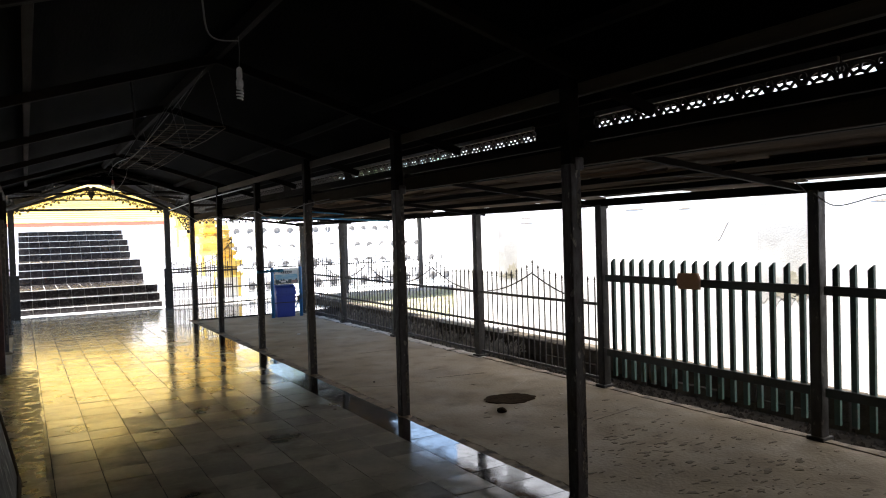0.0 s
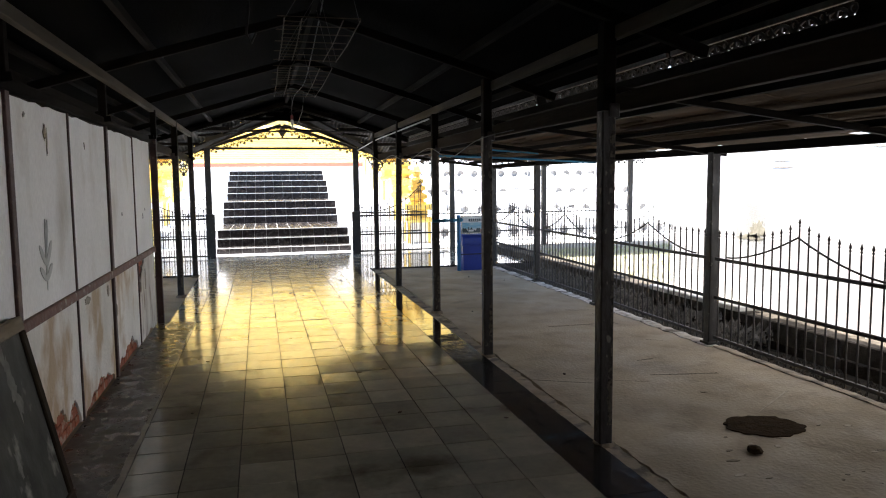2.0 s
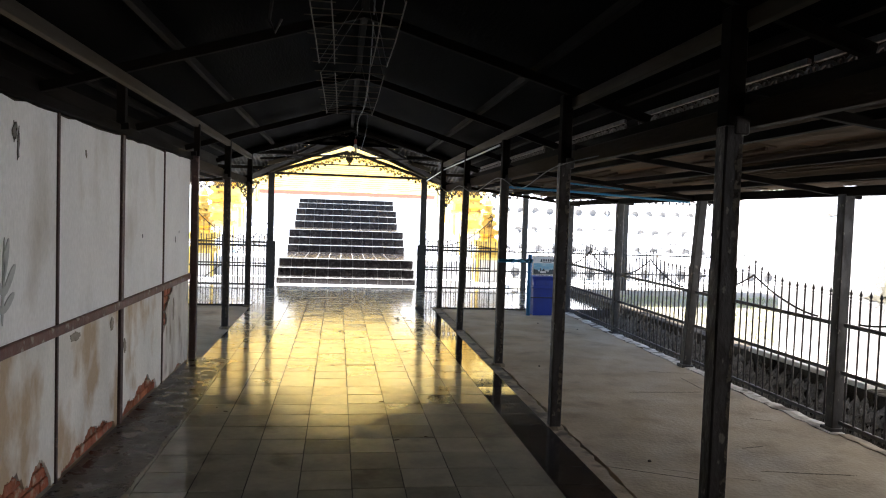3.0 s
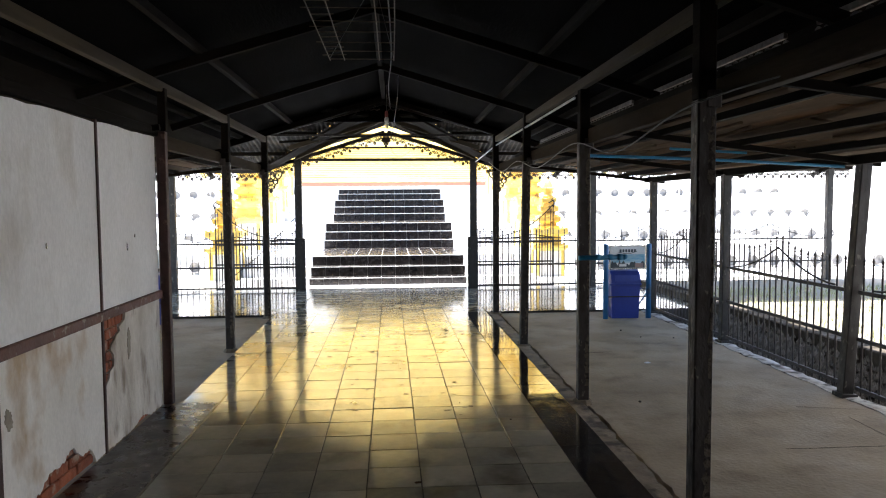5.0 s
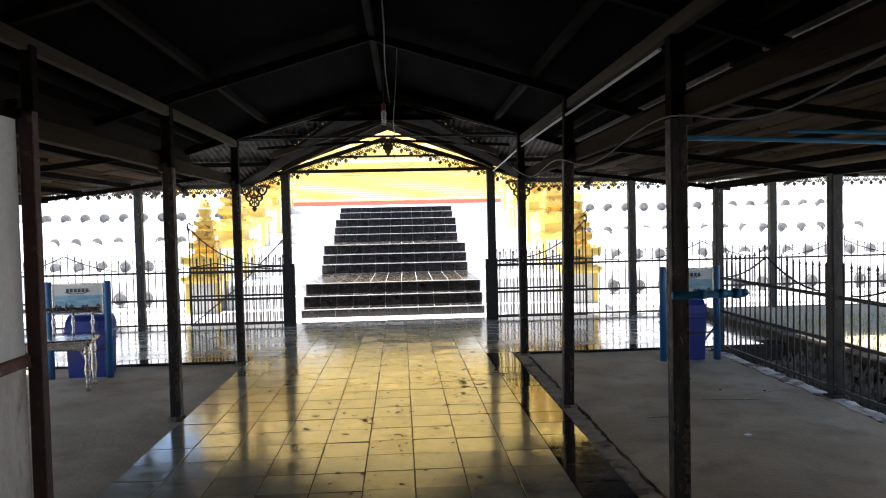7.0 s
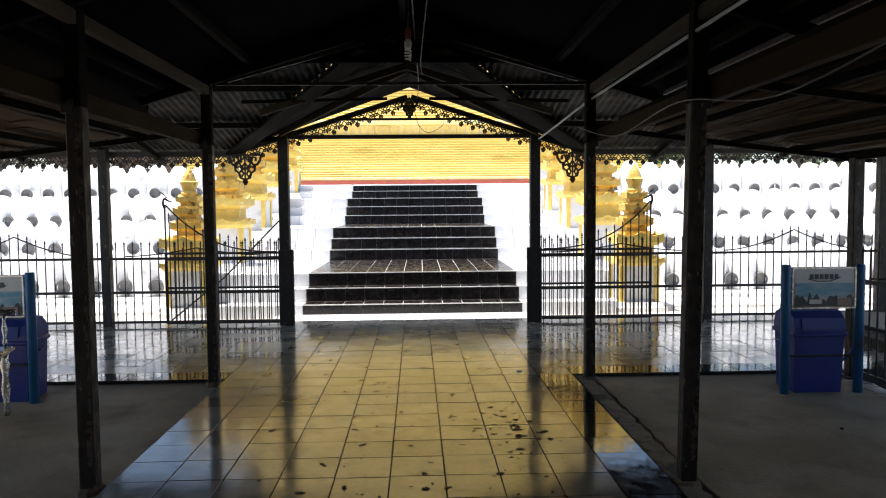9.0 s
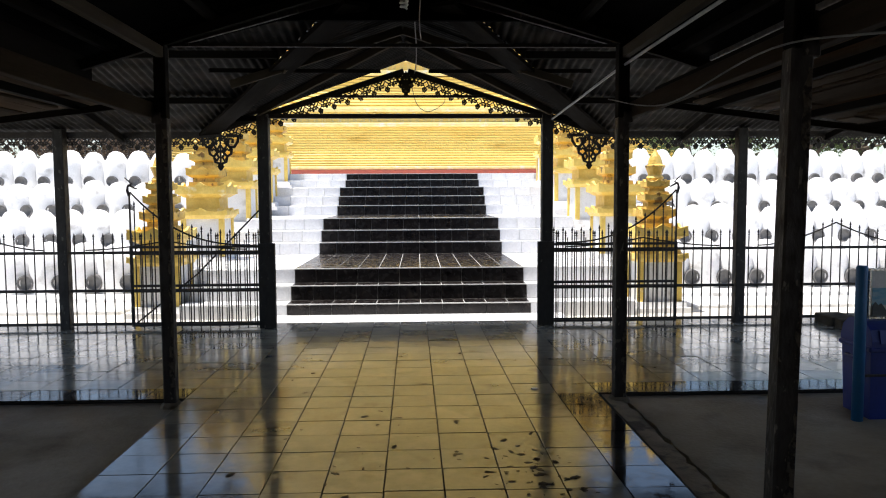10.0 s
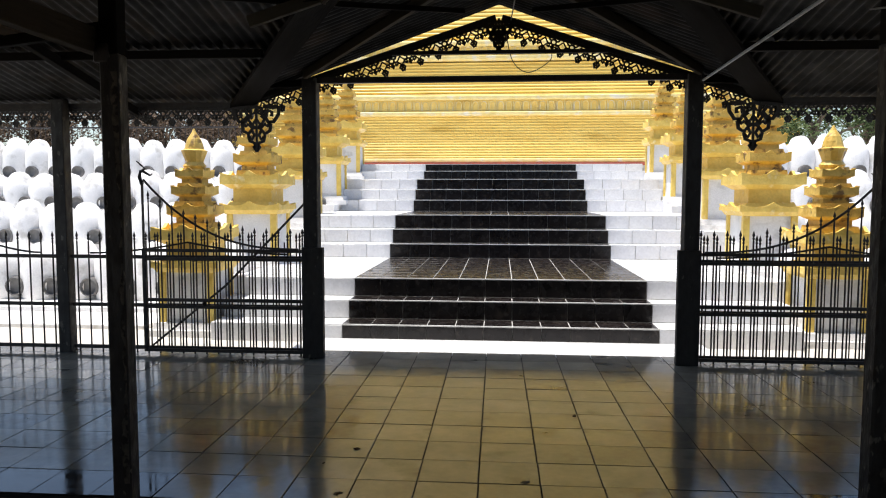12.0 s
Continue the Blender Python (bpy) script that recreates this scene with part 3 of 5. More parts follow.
for sx in (-1, 1):
    first = walkway_post(1.56 if sx > 0 else -1.66, BAYS[0] if sx > 0 else -4.55, sx)
    for y in (BAYS[1:] if sx > 0 else BAYS_WEST[-2:]):
        lean = 0.9 if sx > 0 and y == 12.53 else 0.0
        o = copy_thing(first, pose((POST_X.get(y, 1.54) if sx > 0 else -1.66) - 0.035 * lean, y, 0, 0, lean, random.uniform(-2, 2)))


for y in BAYS_WEST[1:-2]:
    t = thing("partition_post", "slim dark red-brown post set in the whitewashed partition", "post", "partition posts", T(-1.64 if y == 10.42 else -1.70, y, 0))
    part("shaft", Build().box(-0.05, 0.022, -0.032, 0.032, 0, 2.13, 0.004), M_RAIL_DARK, t)
    part("upper_shaft", Build().box(-0.03, 0.03, -0.03, 0.03, 2.13, 2.46, 0.004), M_WOOD_DARK, t)


def steel_post(x, y, h, w, label, group, lean=0.0):
    t = thing("roof_post", label, "post", group, pose(x - 0.016 * lean, y, 0, 0, lean, 0))
    part("shaft", Build().box(-w / 2, w / 2, -w / 2, w / 2, -0.2, h, 0.006), M_STEEL, t)
    part("base_plate", Build().box(-w * 0.75, w * 0.75, -w * 0.75, w * 0.75, -0.06, 0.0, 0.004), M_STEEL, t)
    return t


for sx in (-1, 1):
    for y in ([3.07, 5.43, 7.82, 10.25, 12.54, 14.8] if sx > 0 else [10.4, 12.55, 14.8]):
        steel_post(sx * 3.84, y, 1.87, 0.092, "dark painted post holding the lean-to eave", "fence posts", 3.3 if sx > 0 and y == 10.25 else 0.0)
    for x in (3.85, 6.15, 8.45):
        steel_post(sx * x, GATE_Y, 2.24, 0.11, "grey painted post in the front fence", "front posts")
    steel_post(sx * 1.6, GATE_Y, 2.40, 0.125, "grey painted steel gate post", "gate posts")
steel_post(3.84, 0.7, 1.87, 0.092, "dark painted post holding the lean-to eave", "fence posts")

# ---- iron fences ----
SPEAR = Build().lathe([(0.004, 0), (0.012, 0.02), (0.005, 0.028), (0.013, 0.045), (0.001, 0.085)], 6).mesh("spear", M_IRON)


def bar_mesh(h, r=0.008):
    return Build().tube([(0, 0, 0), (0, 0, h)], r, 6).mesh("bar", M_IRON)


BARS = {}


def bar(parent, x, y, z0, h, spear=True, r=0.008):
    key = round(h, 2)
    if (key, r) not in BARS:
        BARS[(key, r)] = bar_mesh(key, r)
    o = part("bar", BARS[(key, r)], None, parent, "", False, T(x, y, z0))
    if spear:
        part("spear_tip", SPEAR, None, o, "", False, T(0, 0, key))
    return o


def fence_panel(length, at, label, group, rails=(0.05, 0.43, 0.86), tips=1.03, crown=0.16, pitch=0.105, bottom=0.0):
    """A panel of spear-topped bars with a swept crown over its middle; it runs along its own x."""
    t = thing("iron_fence", label, "fence", group, at)
    for z in rails:
        part("rail", Build().box(0, length, -0.012, 0.012, z - 0.016, z + 0.016, 0.003), M_IRON, t)
    n = int(length / pitch)
    for i in range(n):
        x = (i + 0.5) * length / n
        u = abs(x / length - 0.5) * 2
        up = crown * max(0, 1 - u * 1.9) ** 1.6
        bar(t, x, 0, bottom, round((tips + up - bottom) * 50) / 50 - 0.04)
    pts = []
    for i in range(25):
        u = -1 + i / 12
        pts.append((length * (0.5 + 0.42 * u), 0.012, rails[-1] + 0.03 + (crown + 0.10) * (1 - abs(u)) ** 1.7))
    part("swept_crown", Build().tube(pts, 0.009, 6), M_IRON, t)
    return t


ys = [5.43, 7.82, 10.25, 12.54, 14.8]
for a, b in zip(ys, ys[1:]):
    fence_panel(b - a - 0.13, pose(3.84, a + 0.065, 0, 0, 0, 90), "dark iron fence panel with spear tips and a swept crown", "side fence", (0.05, 0.45, 0.83), 1.07)
for sx in (-1, 1):
    xs = [1.66, 3.79] if sx > 0 else [-3.79, -1.66]
    fence_panel(2.13, T(xs[0], GATE_Y, 0), "dark iron fence panel behind the open gate leaf", "front fence", crown=0.0)
    for a in ((3.91, 6.21) if sx > 0 else (-6.09, -8.39)):
        fence_panel(2.18, T(a, GATE_Y, 0), "dark iron fence panel with spear tips and a swept crown", "front fence")


def gate_leaf(sx):
    """A gate leaf folded back on the outside of the fence; it hangs on the gate post and runs to its free edge."""
    L = 1.47
    t = thing("gate_leaf", "black iron gate leaf standing open against the fence", "gate", "gate leaves", Matrix.Translation((sx * 1.61, GATE_Y - 0.075, 0)) @ Matrix.Diagonal((sx, 1, 1, 1)))
    for nm, a in (("hinge_stile", 0.0), ("free_stile", L)):
        part(nm, Build().box(a - 0.016, a + 0.016, -0.014, 0.014, 0.03, 0.93, 0.003), M_STEEL, t)
    for z in (0.045, 0.43, 0.49, 0.85, 0.925):
        part("rail", Build().box(0.016, L - 0.016, -0.011, 0.011, z - 0.014, z + 0.014, 0.003), M_IRON, t)
    n = 14
    for i in range(n):
        x = (i + 0.6) * L / n
        u = x / L
        bar(t, x, 0.016, 0.04, round((1.0 + 0.42 * max(0, u - 0.18) ** 2.2 * 1.25) * 50) / 50, True, 0.0075)
    for i in range(n - 1):
        x = (i + 1.1) * L / n
        bar(t, x, 0.016, 0.04, 0.96, i % 2 == 0, 0.006)
    pts = [(0.1 + (L - 0.1) * i / 20, 0.02, 0.94 + 0.60 * (i / 20) ** 2.6) for i in range(21)]
    part("swept_rail", Build().tube(pts, 0.010, 6), M_IRON, t)
    if sx < 0:
        part("brace", Build().tube([(L - 0.02, 0.03, 0.06), (0.75, 0.03, 0.62), (0.0, 0.03, 1.38)], 0.010, 6), M_IRON, t)
    part("tall_stile", Build().box(L - 0.008, L + 0.008, -0.008, 0.008, 0.93, 1.52), M_IRON, t)
    neck = [(L + 0.0, 0, 1.50), (L + 0.02, 0, 1.56), (L + 0.01, 0, 1.61), (L - 0.03, 0, 1.635), (L + 0.0, 0, 1.66), (L + 0.045, 0, 1.70)]
    part("bird_finial", Build().tube(neck, 0.02, 7, False, 0.005).tube([(L - 0.005, 0, 1.615), (L - 0.075, 0, 1.575), (L - 0.095, 0, 1.59)], 0.014, 6, False, 0.004), M_IRON, t)
    post_cap = Build().box(-0.125, 0.06, -0.03, 0.03, 0.0, 0.96, 0.004)
    part("hinge_plate", post_cap, M_STEEL, t)
    return t


for sx in (-1, 1):
    gate_leaf(sx)

# green picket fence
for a, b in ((3.14, 5.36), (0.77, 3.0), (-1.6, 0.63)):
    t = thing("picket_fence", "green painted steel picket fence with dark rails", "fence", "picket fence", pose(3.84, a, -0.03, 0, 0, 90))
    ln = b - a
    for z in (0.37, 1.14):
        part("rail", Build().box(-0.01, ln + 0.01, -0.022, 0.022, z - 0.035, z + 0.035, 0.004), M_GREEN_DARK, t)
    n = 17
    pk = Build().prism([(-0.022, 0.13), (0.022, 0.13), (0.022, 1.30), (-0.022, 1.34)], 1, -0.014, 0.014).mesh("picket", M_GREEN)
    for i in range(n):
        part("picket", pk, None, t, "", False, T((i + 0.6) * ln / n, -0.04, 0))
t = thing("plank_sign", "small weathered brown plank sign on the green fence", "sign", "", pose(3.775, 4.24, 1.13, 0, 0, 90))
part("plank", Build().prism([(-0.12, -0.07), (0.11, -0.075), (0.13, -0.01), (0.115, 0.07), (-0.10, 0.075), (-0.125, 0.02)], 1, -0.012, 0.012), M_CARD, t)
part("batten", Build().box(-0.11, 0.11, -0.02, -0.0125, -0.012, 0.008), M_CARD, t)

# ---- whitewashed partition ----
PX = -1.70
partition = tagged(new("partition_wall"), "whitewashed panelled partition with dark posts and peeling lower panels", "wall", "", "structure")
edges = [-4.0, -2.8, -1.5, -0.35, 0.9, 2.05, 3.3, 4.45, 5.65, 6.86, 8.03, 9.28, 10.4]
RAGGED = {7: (4.6, 5.6, 0.24), 8: (5.7, 6.8, 0.27), 9: (6.95, 7.95, 0.16), 10: (8.12, 9.12, 0.19), 11: (9.7, 10.1, 0.05)}
random.seed(11)
for i, (a, b) in enumerate(zip(edges, edges[1:])):
    top = [(b - 0.012, 0.90), (a + 0.012, 0.90)] + [(a + 0.012 + (b - a - 0.024) * k / 9, 2.085 + random.uniform(-0.014, 0.006)) for k in range(10)]
    part("panel", Build().prism(top, 0, PX - 0.03, PX + random.uniform(0, 0.004)), M_PLASTER, partition)
    # plaster of the lower panel, fallen away in ragged places
    rag = RAGGED.get(i, (0, 0, 0))
    k = 70
    low = []
    for q in range(k + 1):
        y = a + 0.012 + (b - a - 0.024) * q / k
        inside = rag[0] < y < rag[1]
        wave = 0.72 + 0.16 * math.sin(y * 9.1 + i) + 0.12 * math.sin(y * 23.0) + random.uniform(-0.07, 0.07)
        low.append((y, rag[2] * wave * min(1, 0.3 + (y - rag[0]) / 0.35, 0.3 + (rag[1] - y) / 0.12) if inside else random.uniform(0.0, 0.012)))
    low += [(b - 0.012, 0.84)]
    if i == 11:
        low += [(9.68, 0.84), (9.66, 0.79), (9.60, 0.775), (9.56, 0.76), (9.57, 0.73), (9.50, 0.71), (9.47, 0.685), (9.43, 0.67), (9.41, 0.63), (9.45, 0.60), (9.46, 0.56), (9.45, 0.52), (9.39, 0.50), (9.37, 0.455), (9.33, 0.43), (9.297, 0.40)]
    else:
        low += [(a + 0.012, 0.84)]
    part("panel", Build().prism(low, 0, PX - 0.022, PX + random.uniform(0, 0.004)), M_GRUBBY if i == 11 else M_PLASTER_LOW, partition, "stained lower panel with peeling plaster")
    if min(abs(q - b) for q in BAYS_WEST) > 0.1:
        part("stud", Build().box(PX - 0.04, PX + 0.012, b - 0.013, b + 0.013, 0, 2.11, 0.003), M_RAIL_DARK, partition)
part("mid_rail", Build().box(PX - 0.04, PX + 0.028, -4.0, 10.44, 0.845, 0.905, 0.006), M_RAIL, partition, "red-brown painted rail")
part("top_rail", Build().box(PX - 0.05, PX + 0.03, -4.0, 10.44, 2.09, 2.16, 0.008), M_WOOD_DARK, partition)


def blotch(cy, cz, ry, rz, seed, spikes=0.35, n=60):
    """An uneven round outline."""
    random.seed(seed)
    ph = [random.uniform(0, 6.28) for _ in range(4)]
    pts = []
    for k in range(n):
        a = 2 * math.pi * k / n
        r = 1 + spikes * (0.5 * math.sin(2 * a + ph[0]) + 0.3 * math.sin(5 * a + ph[1]) + 0.28 * math.sin(11 * a + ph[2]) + 0.2 * math.sin(17 * a + ph[3]) + random.uniform(-0.15, 0.15))
        pts.append((cy + ry * r * math.cos(a), cz + rz * r * math.sin(a)))
    return pts


# bare brick where the plaster has come away, and smudges
part("brick_core", Build().box(PX - 0.09, PX - 0.032, 4.4, 10.38, 0.0, 0.842), M_MORTAR, partition, "crumbled mortar behind the plaster")
BRICK = Build().box(0, 0.022, 0.006, 0.214, 0.005, 0.066, 0.004).mesh("brick", M_BRICK)
random.seed(12)
for i, (y0, y1, h) in RAGGED.items():
    for row in range(5):
        y = y0 - 0.1 + (row % 2) * 0.11
        while y < y1 and row * 0.07 < h + 0.05:
            part("brick", BRICK, None, partition, "", False, T(PX - 0.034 + random.uniform(-0.004, 0.003), y, row * 0.07))
            y += 0.22
for row in range(6):
    for y in (9.292, 9.41, 9.53, 9.65) if row % 2 else (9.293, 9.36, 9.475, 9.59):
        part("brick", BRICK, None, partition, "", False, Matrix.Translation((PX - 0.034 + random.uniform(-0.004, 0.002), y, 0.42 + row * 0.07)) @ Matrix.Diagonal((1, 0.30 if y < 9.294 and not row % 2 else 0.52, 1, 1)))
for cy, cz, ry, rz, sd in ((9.72, 0.62, 0.03, 0.085, 6), (7.15, 0.79, 0.07, 0.03, 7), (7.85, 0.76, 0.03, 0.05, 8), (8.16, 0.55, 0.03, 0.05, 12)):
    part("bare_plaster", Build().prism(blotch(cy, cz, ry, rz, sd, 0.32), 0, PX + 0.001, PX + 0.0052), M_BAREPLASTER, partition, "bare grey-brown plaster patch")
for cy, cz, ry, rz, sd in ((6.32, 1.93, 0.02, 0.05, 21), (6.36, 1.87, 0.012, 0.06, 22), (5.95, 2.0, 0.02, 0.012, 23), (5.0, 1.62, 0.03, 0.035, 24), (5.08, 1.6, 0.015, 0.02, 25), (8.6, 1.35, 0.008, 0.012, 26), (9.75, 1.28, 0.01, 0.02, 27), (9.9, 1.35, 0.006, 0.012, 28), (7.3, 1.9, 0.012, 0.02, 29)):
    part("dark_blot", Build().prism(blotch(cy, cz, ry, rz, sd, 0.5, 30), 0, PX + 0.002, PX + 0.0055), M_DARK_BROWN, partition, "small dark stain")
sm = Build()
for dy, dz, ang, ln, wd in ((0.0, -0.10, 0.04, 0.42, 0.012), (0.0, -0.04, 0.95, 0.15, 0.022), (0.0, -0.04, -0.95, 0.15, 0.022), (0.01, 0.04, 0.7, 0.19, 0.024), (0.0, 0.05, -0.75, 0.17, 0.022), (0.01, 0.12, 0.25, 0.2, 0.02)):
    pts = []
    for k in range(14):
        a = 2 * math.pi * k / 14
        u, w = ln / 2 * math.cos(a) + ln / 2, wd * math.sin(a)
        pts.append((6.2 + dy + u * math.sin(ang) + w * math.cos(ang), 1.10 + dz + u * math.cos(ang) - w * math.sin(ang)))
    sm.prism(pts, 0, PX + 0.002, PX + 0.0065)
part("smudge", sm, M_SMUDGE, partition, "faint grey leaf-shaped smudge")

# low boards beyond the partition's end
t = thing("blackboard", "worn blackboard in a wooden frame leaning on the partition", "blackboard", "", pose(-1.45, 3.42, 0.0, 0, -12, 0))
part("slate", Build().box(-0.012, 0.008, 0.06, 2.02, 0.05, 0.93), M_SLATE, t, "chalk-worn dark slate")
for nm, q in (("frame_bottom", (0.0, 2.08, 0.0, 0.06)), ("frame_top", (0.0, 2.08, 0.92, 0.99)), ("frame_side", (0.0, 0.065, 0.061, 0.919)), ("frame_side", (2.015, 2.08, 0.061, 0.919))):
    part(nm, Build().box(-0.03, 0.022, *q, 0.006), M_FRAME if nm == "frame_top" else M_WOOD_LOW, t)

random.seed(83)
for k in range(12):
    pts = blotch(random.uniform(0.25, 1.85), random.uniform(0.2, 0.85), random.uniform(0.015, 0.06), random.uniform(0.03, 0.12), k + 500, 0.7, 26)
    part("chalk_smear", Build().prism(pts, 0, 0.0075, 0.0088), M_SMEAR, t, "pale chalk smear")

# ---- cut-out eave lattice ----


def circle(cx, cz, r, n=12, a0=0, a1=360):
    return [(cx + r * math.cos(radians(a0 + (a1 - a0) * k / (n if a1 - a0 == 360 else n - 1))), cz + r * math.sin(radians(a0 + (a1 - a0) * k / (n if a1 - a0 == 360 else n - 1)))) for k in range(n)]


MOD = 0.17
ob = Build()
ob.ribbon([(-MOD / 2, -0.010), (MOD / 2, -0.010)], 0.026, 0.012)
ob.ribbon([(0, -0.030), (0.036, -0.068), (0, -0.106), (-0.036, -0.068)], 0.017, 0.011, True)
for s in (-1, 1):
    # half of the round eye that the next ornament completes, scroll and hanging leaf
    ob.ribbon([(s * 0.085, -0.028), (s * 0.068, -0.034), (s * 0.061, -0.050), (s * 0.068, -0.066), (s * 0.085, -0.072)], 0.016, 0.010)
    ob.ribbon([(s * 0.034, -0.020), (s * 0.046, -0.036), (s * 0.062, -0.040)], 0.016, 0.009)
    ob.ribbon([(s * 0.036, -0.068), (s * 0.052, -0.070), (s * 0.064, -0.064)], 0.018, 0.009)
    ob.ribbon([(s * 0.030, -0.084), (s * 0.052, -0.098), (s * 0.060, -0.088), (s * 0.050, -0.080)], 0.015, 0.009)
    ob.ribbon([(s * 0.085, -0.074), (s * 0.078, -0.092), (s * 0.068, -0.100)], 0.020, 0.009)
    ob.ribbon([(s * 0.004, -0.104), (s * 0.026, -0.122), (s * 0.004, -0.158)], 0.020, 0.012)
ob.ribbon([(0, -0.10), (0, -0.138)], 0.022, 0.008)
ob.ribbon([(-MOD / 2, -0.072), (-MOD / 2, -0.118)], 0.018, 0.007)
ORN = ob.mesh("ornament", M_IRON)


def fascia(name, label, p, q, scale=1.0):
    """A run of cut-out ornaments under a batten from p to q."""
    p, q = Vector(p), Vector(q)
    d = q - p
    ang = math.atan2(d.y, d.x)
    rise = math.atan2(d.z, math.hypot(d.x, d.y))
    m = Matrix.Translation(p) @ Matrix.Rotation(ang, 4, "Z") @ Matrix.Rotation(-rise, 4, "Y")
    t = thing(name, label, "eave trim", "eave lattice", m)
    part("batten", Build().box(0, d.length, -0.012, 0.012, 0, 0.045, 0.003), M_IRON, t)
    n = max(1, round(d.length / (0.16 * scale)))
    for i in range(n):
        part("ornament", ORN, None, t, "", False, Matrix.Translation(((i + 0.5) * d.length / n, 0, 0)) @ Matrix.Diagonal((d.length / n / MOD, 1, scale, 1)))
    return t


FY = 18.08
fascia("eave_lattice", "black cut-out metal lattice hanging under the eave", (-8.9, FY, 2.17), (-2.14, FY, 2.17))
fascia("eave_lattice", "black cut-out metal lattice hanging under the eave", (2.14, FY, 2.17), (8.9, FY, 2.17))
fascia("gable_lattice", "black cut-out metal lattice following the gable", (-2.14, FY, 2.215), (-0.02, FY, 2.88))
fascia("gable_lattice", "black cut-out metal lattice following the gable", (0.02, FY, 2.88), (2.14, FY, 2.215))


def upper_lattice(y0, y1):
    """Fan-shaped cut-outs, in stretches, along the upper eave."""
    t = thing("upper_lattice", "black fan-shaped cut-out lattice along the upper eave", "eave trim", "upper lattice", pose(2.25, y0, 2.435, 0, 0, 90))
    n = max(1, round((y1 - y0) / 0.19))
    w = (y1 - y0) / n
    part("batten", Build().box(0, y1 - y0, -0.012, 0.012, 0, 0.045, 0.003), M_IRON, t)
    for i in range(n):
        b = Build()
        b.ribbon([(-w / 2, -0.122), (w / 2, -0.122)], random.uniform(0.022, 0.04), 0.012)
        b.ribbon(circle(0, -0.108, 0.088, 11, 0, 180), 0.018, 0.011)
        lean = random.uniform(-0.012, 0.012)
        b.ribbon([(x + lean, z) for x, z in circle(0, -0.108, 0.045, 8, 0, 180)], 0.018, 0.010)
        for a in (45, 90, 135):
            ca, sa = math.cos(radians(a)), math.sin(radians(a))
            b.ribbon([(lean + 0.045 * ca, -0.108 + 0.045 * sa), (0.085 * ca, -0.108 + 0.085 * sa)], 0.016, 0.010)
        for s in (-1, 1):
            b.ribbon(circle(s * w * 0.5, -0.036, 0.022, 8), 0.013, 0.009, True)
            b.ribbon([(s * w * 0.46, -0.058), (s * w * 0.44, -0.10)], 0.02, 0.009)
        part("ornament", b, M_IRON, t, "", False, T((i + 0.5) * w, 0, 0))
    return t


random.seed(51)
for a, b in ((-4.5, -1.0), (-0.4, 1.9), (1.92, 3.72), (4.45, 6.0), (6.05, 8.2), (8.5, 10.6), (11.0, 15.0)):
    upper_lattice(a, b)
for a, b in ((-1.0, -0.4), (3.72, 4.45), (8.2, 8.5), (10.6, 11.0)):
    timber("eave_board", "dark plank closing the upper eave", (2.27, a, 2.375), (2.27, b, 2.375), 0.02, 0.15, M_WOOD_DARK, "eave boards")


def pendant(x, z, w, h):
    t = thing("lattice_pendant", "black scrolled metal pendant at the gable foot", "eave trim", "pendants", T(x, FY - 0.015, z))
    for s in (-1, 1):
        part("scroll", Build().ribbon([(s * w * u, -h * v) for u, v in ((1.0, 0), (0.95, 0.2), (0.75, 0.36), (0.5, 0.36), (0.36, 0.22), (0.5, 0.1), (0.68, 0.14), (0.66, 0.24))], 0.030, 0.012), M_IRON, t)
        part("scroll", Build().ribbon([(s * w * u, -h * v) for u, v in ((0.62, 0.4), (0.58, 0.56), (0.36, 0.64), (0.18, 0.52), (0.3, 0.42))], 0.030, 0.012), M_IRON, t)
        part("scroll", Build().ribbon([(s * w * u, -h * v) for u, v in ((0.36, 0.66), (0.3, 0.8), (0.1, 0.84), (0, 1.0))], 0.027, 0.012), M_IRON, t)
        part("scroll", Build().ribbon([(s * w * u, -h * v) for u, v in ((0.0, 0.3), (0.16, 0.42), (0.05, 0.52))], 0.024, 0.012), M_IRON, t)
        part("scroll", Build().ribbon([(s * w * u, -h * v) for u, v in ((0.0, 0.02), (0.26, 0.05), (0.2, 0.2), (0.05, 0.14))], 0.027, 0.012), M_IRON, t)
        part("scroll", Build().ribbon([(s * w * u, -h * v) for u, v in ((0.95, 0.02), (0.6, 0.03), (0.3, 0.0))], 0.035, 0.012), M_IRON, t)
        part("scroll", Build().ribbon([(s * w * u, -h * v) for u, v in ((0.62, 0.36), (0.46, 0.46), (0.34, 0.40))], 0.026, 0.012), M_IRON, t)
        part("scroll", Build().ribbon([(s * w * u, -h * v) for u, v in ((0.2, 0.22), (0.36, 0.30), (0.22, 0.42))], 0.026, 0.012), M_IRON, t)
        part("scroll", Build().ribbon([(s * w * u, -h * v) for u, v in ((0.2, 0.56), (0.1, 0.66), (0.2, 0.76), (0.3, 0.70))], 0.024, 0.012), M_IRON, t)
        part("scroll", Build().ribbon([(s * w * u, -h * v) for u, v in ((0.0, 0.86), (0.14, 0.93), (0.0, 1.04))], 0.022, 0.012), M_IRON, t)
    part("spine", Build().box(-0.009, 0.009, -0.009, 0.009, -h * 1.02, 0.02), M_IRON, t)
    return t


pendant(-2.1, 2.18, 0.205, 0.38)
pendant(2.1, 2.18, 0.205, 0.38)
pendant(0, 2.87, 0.11, 0.26)

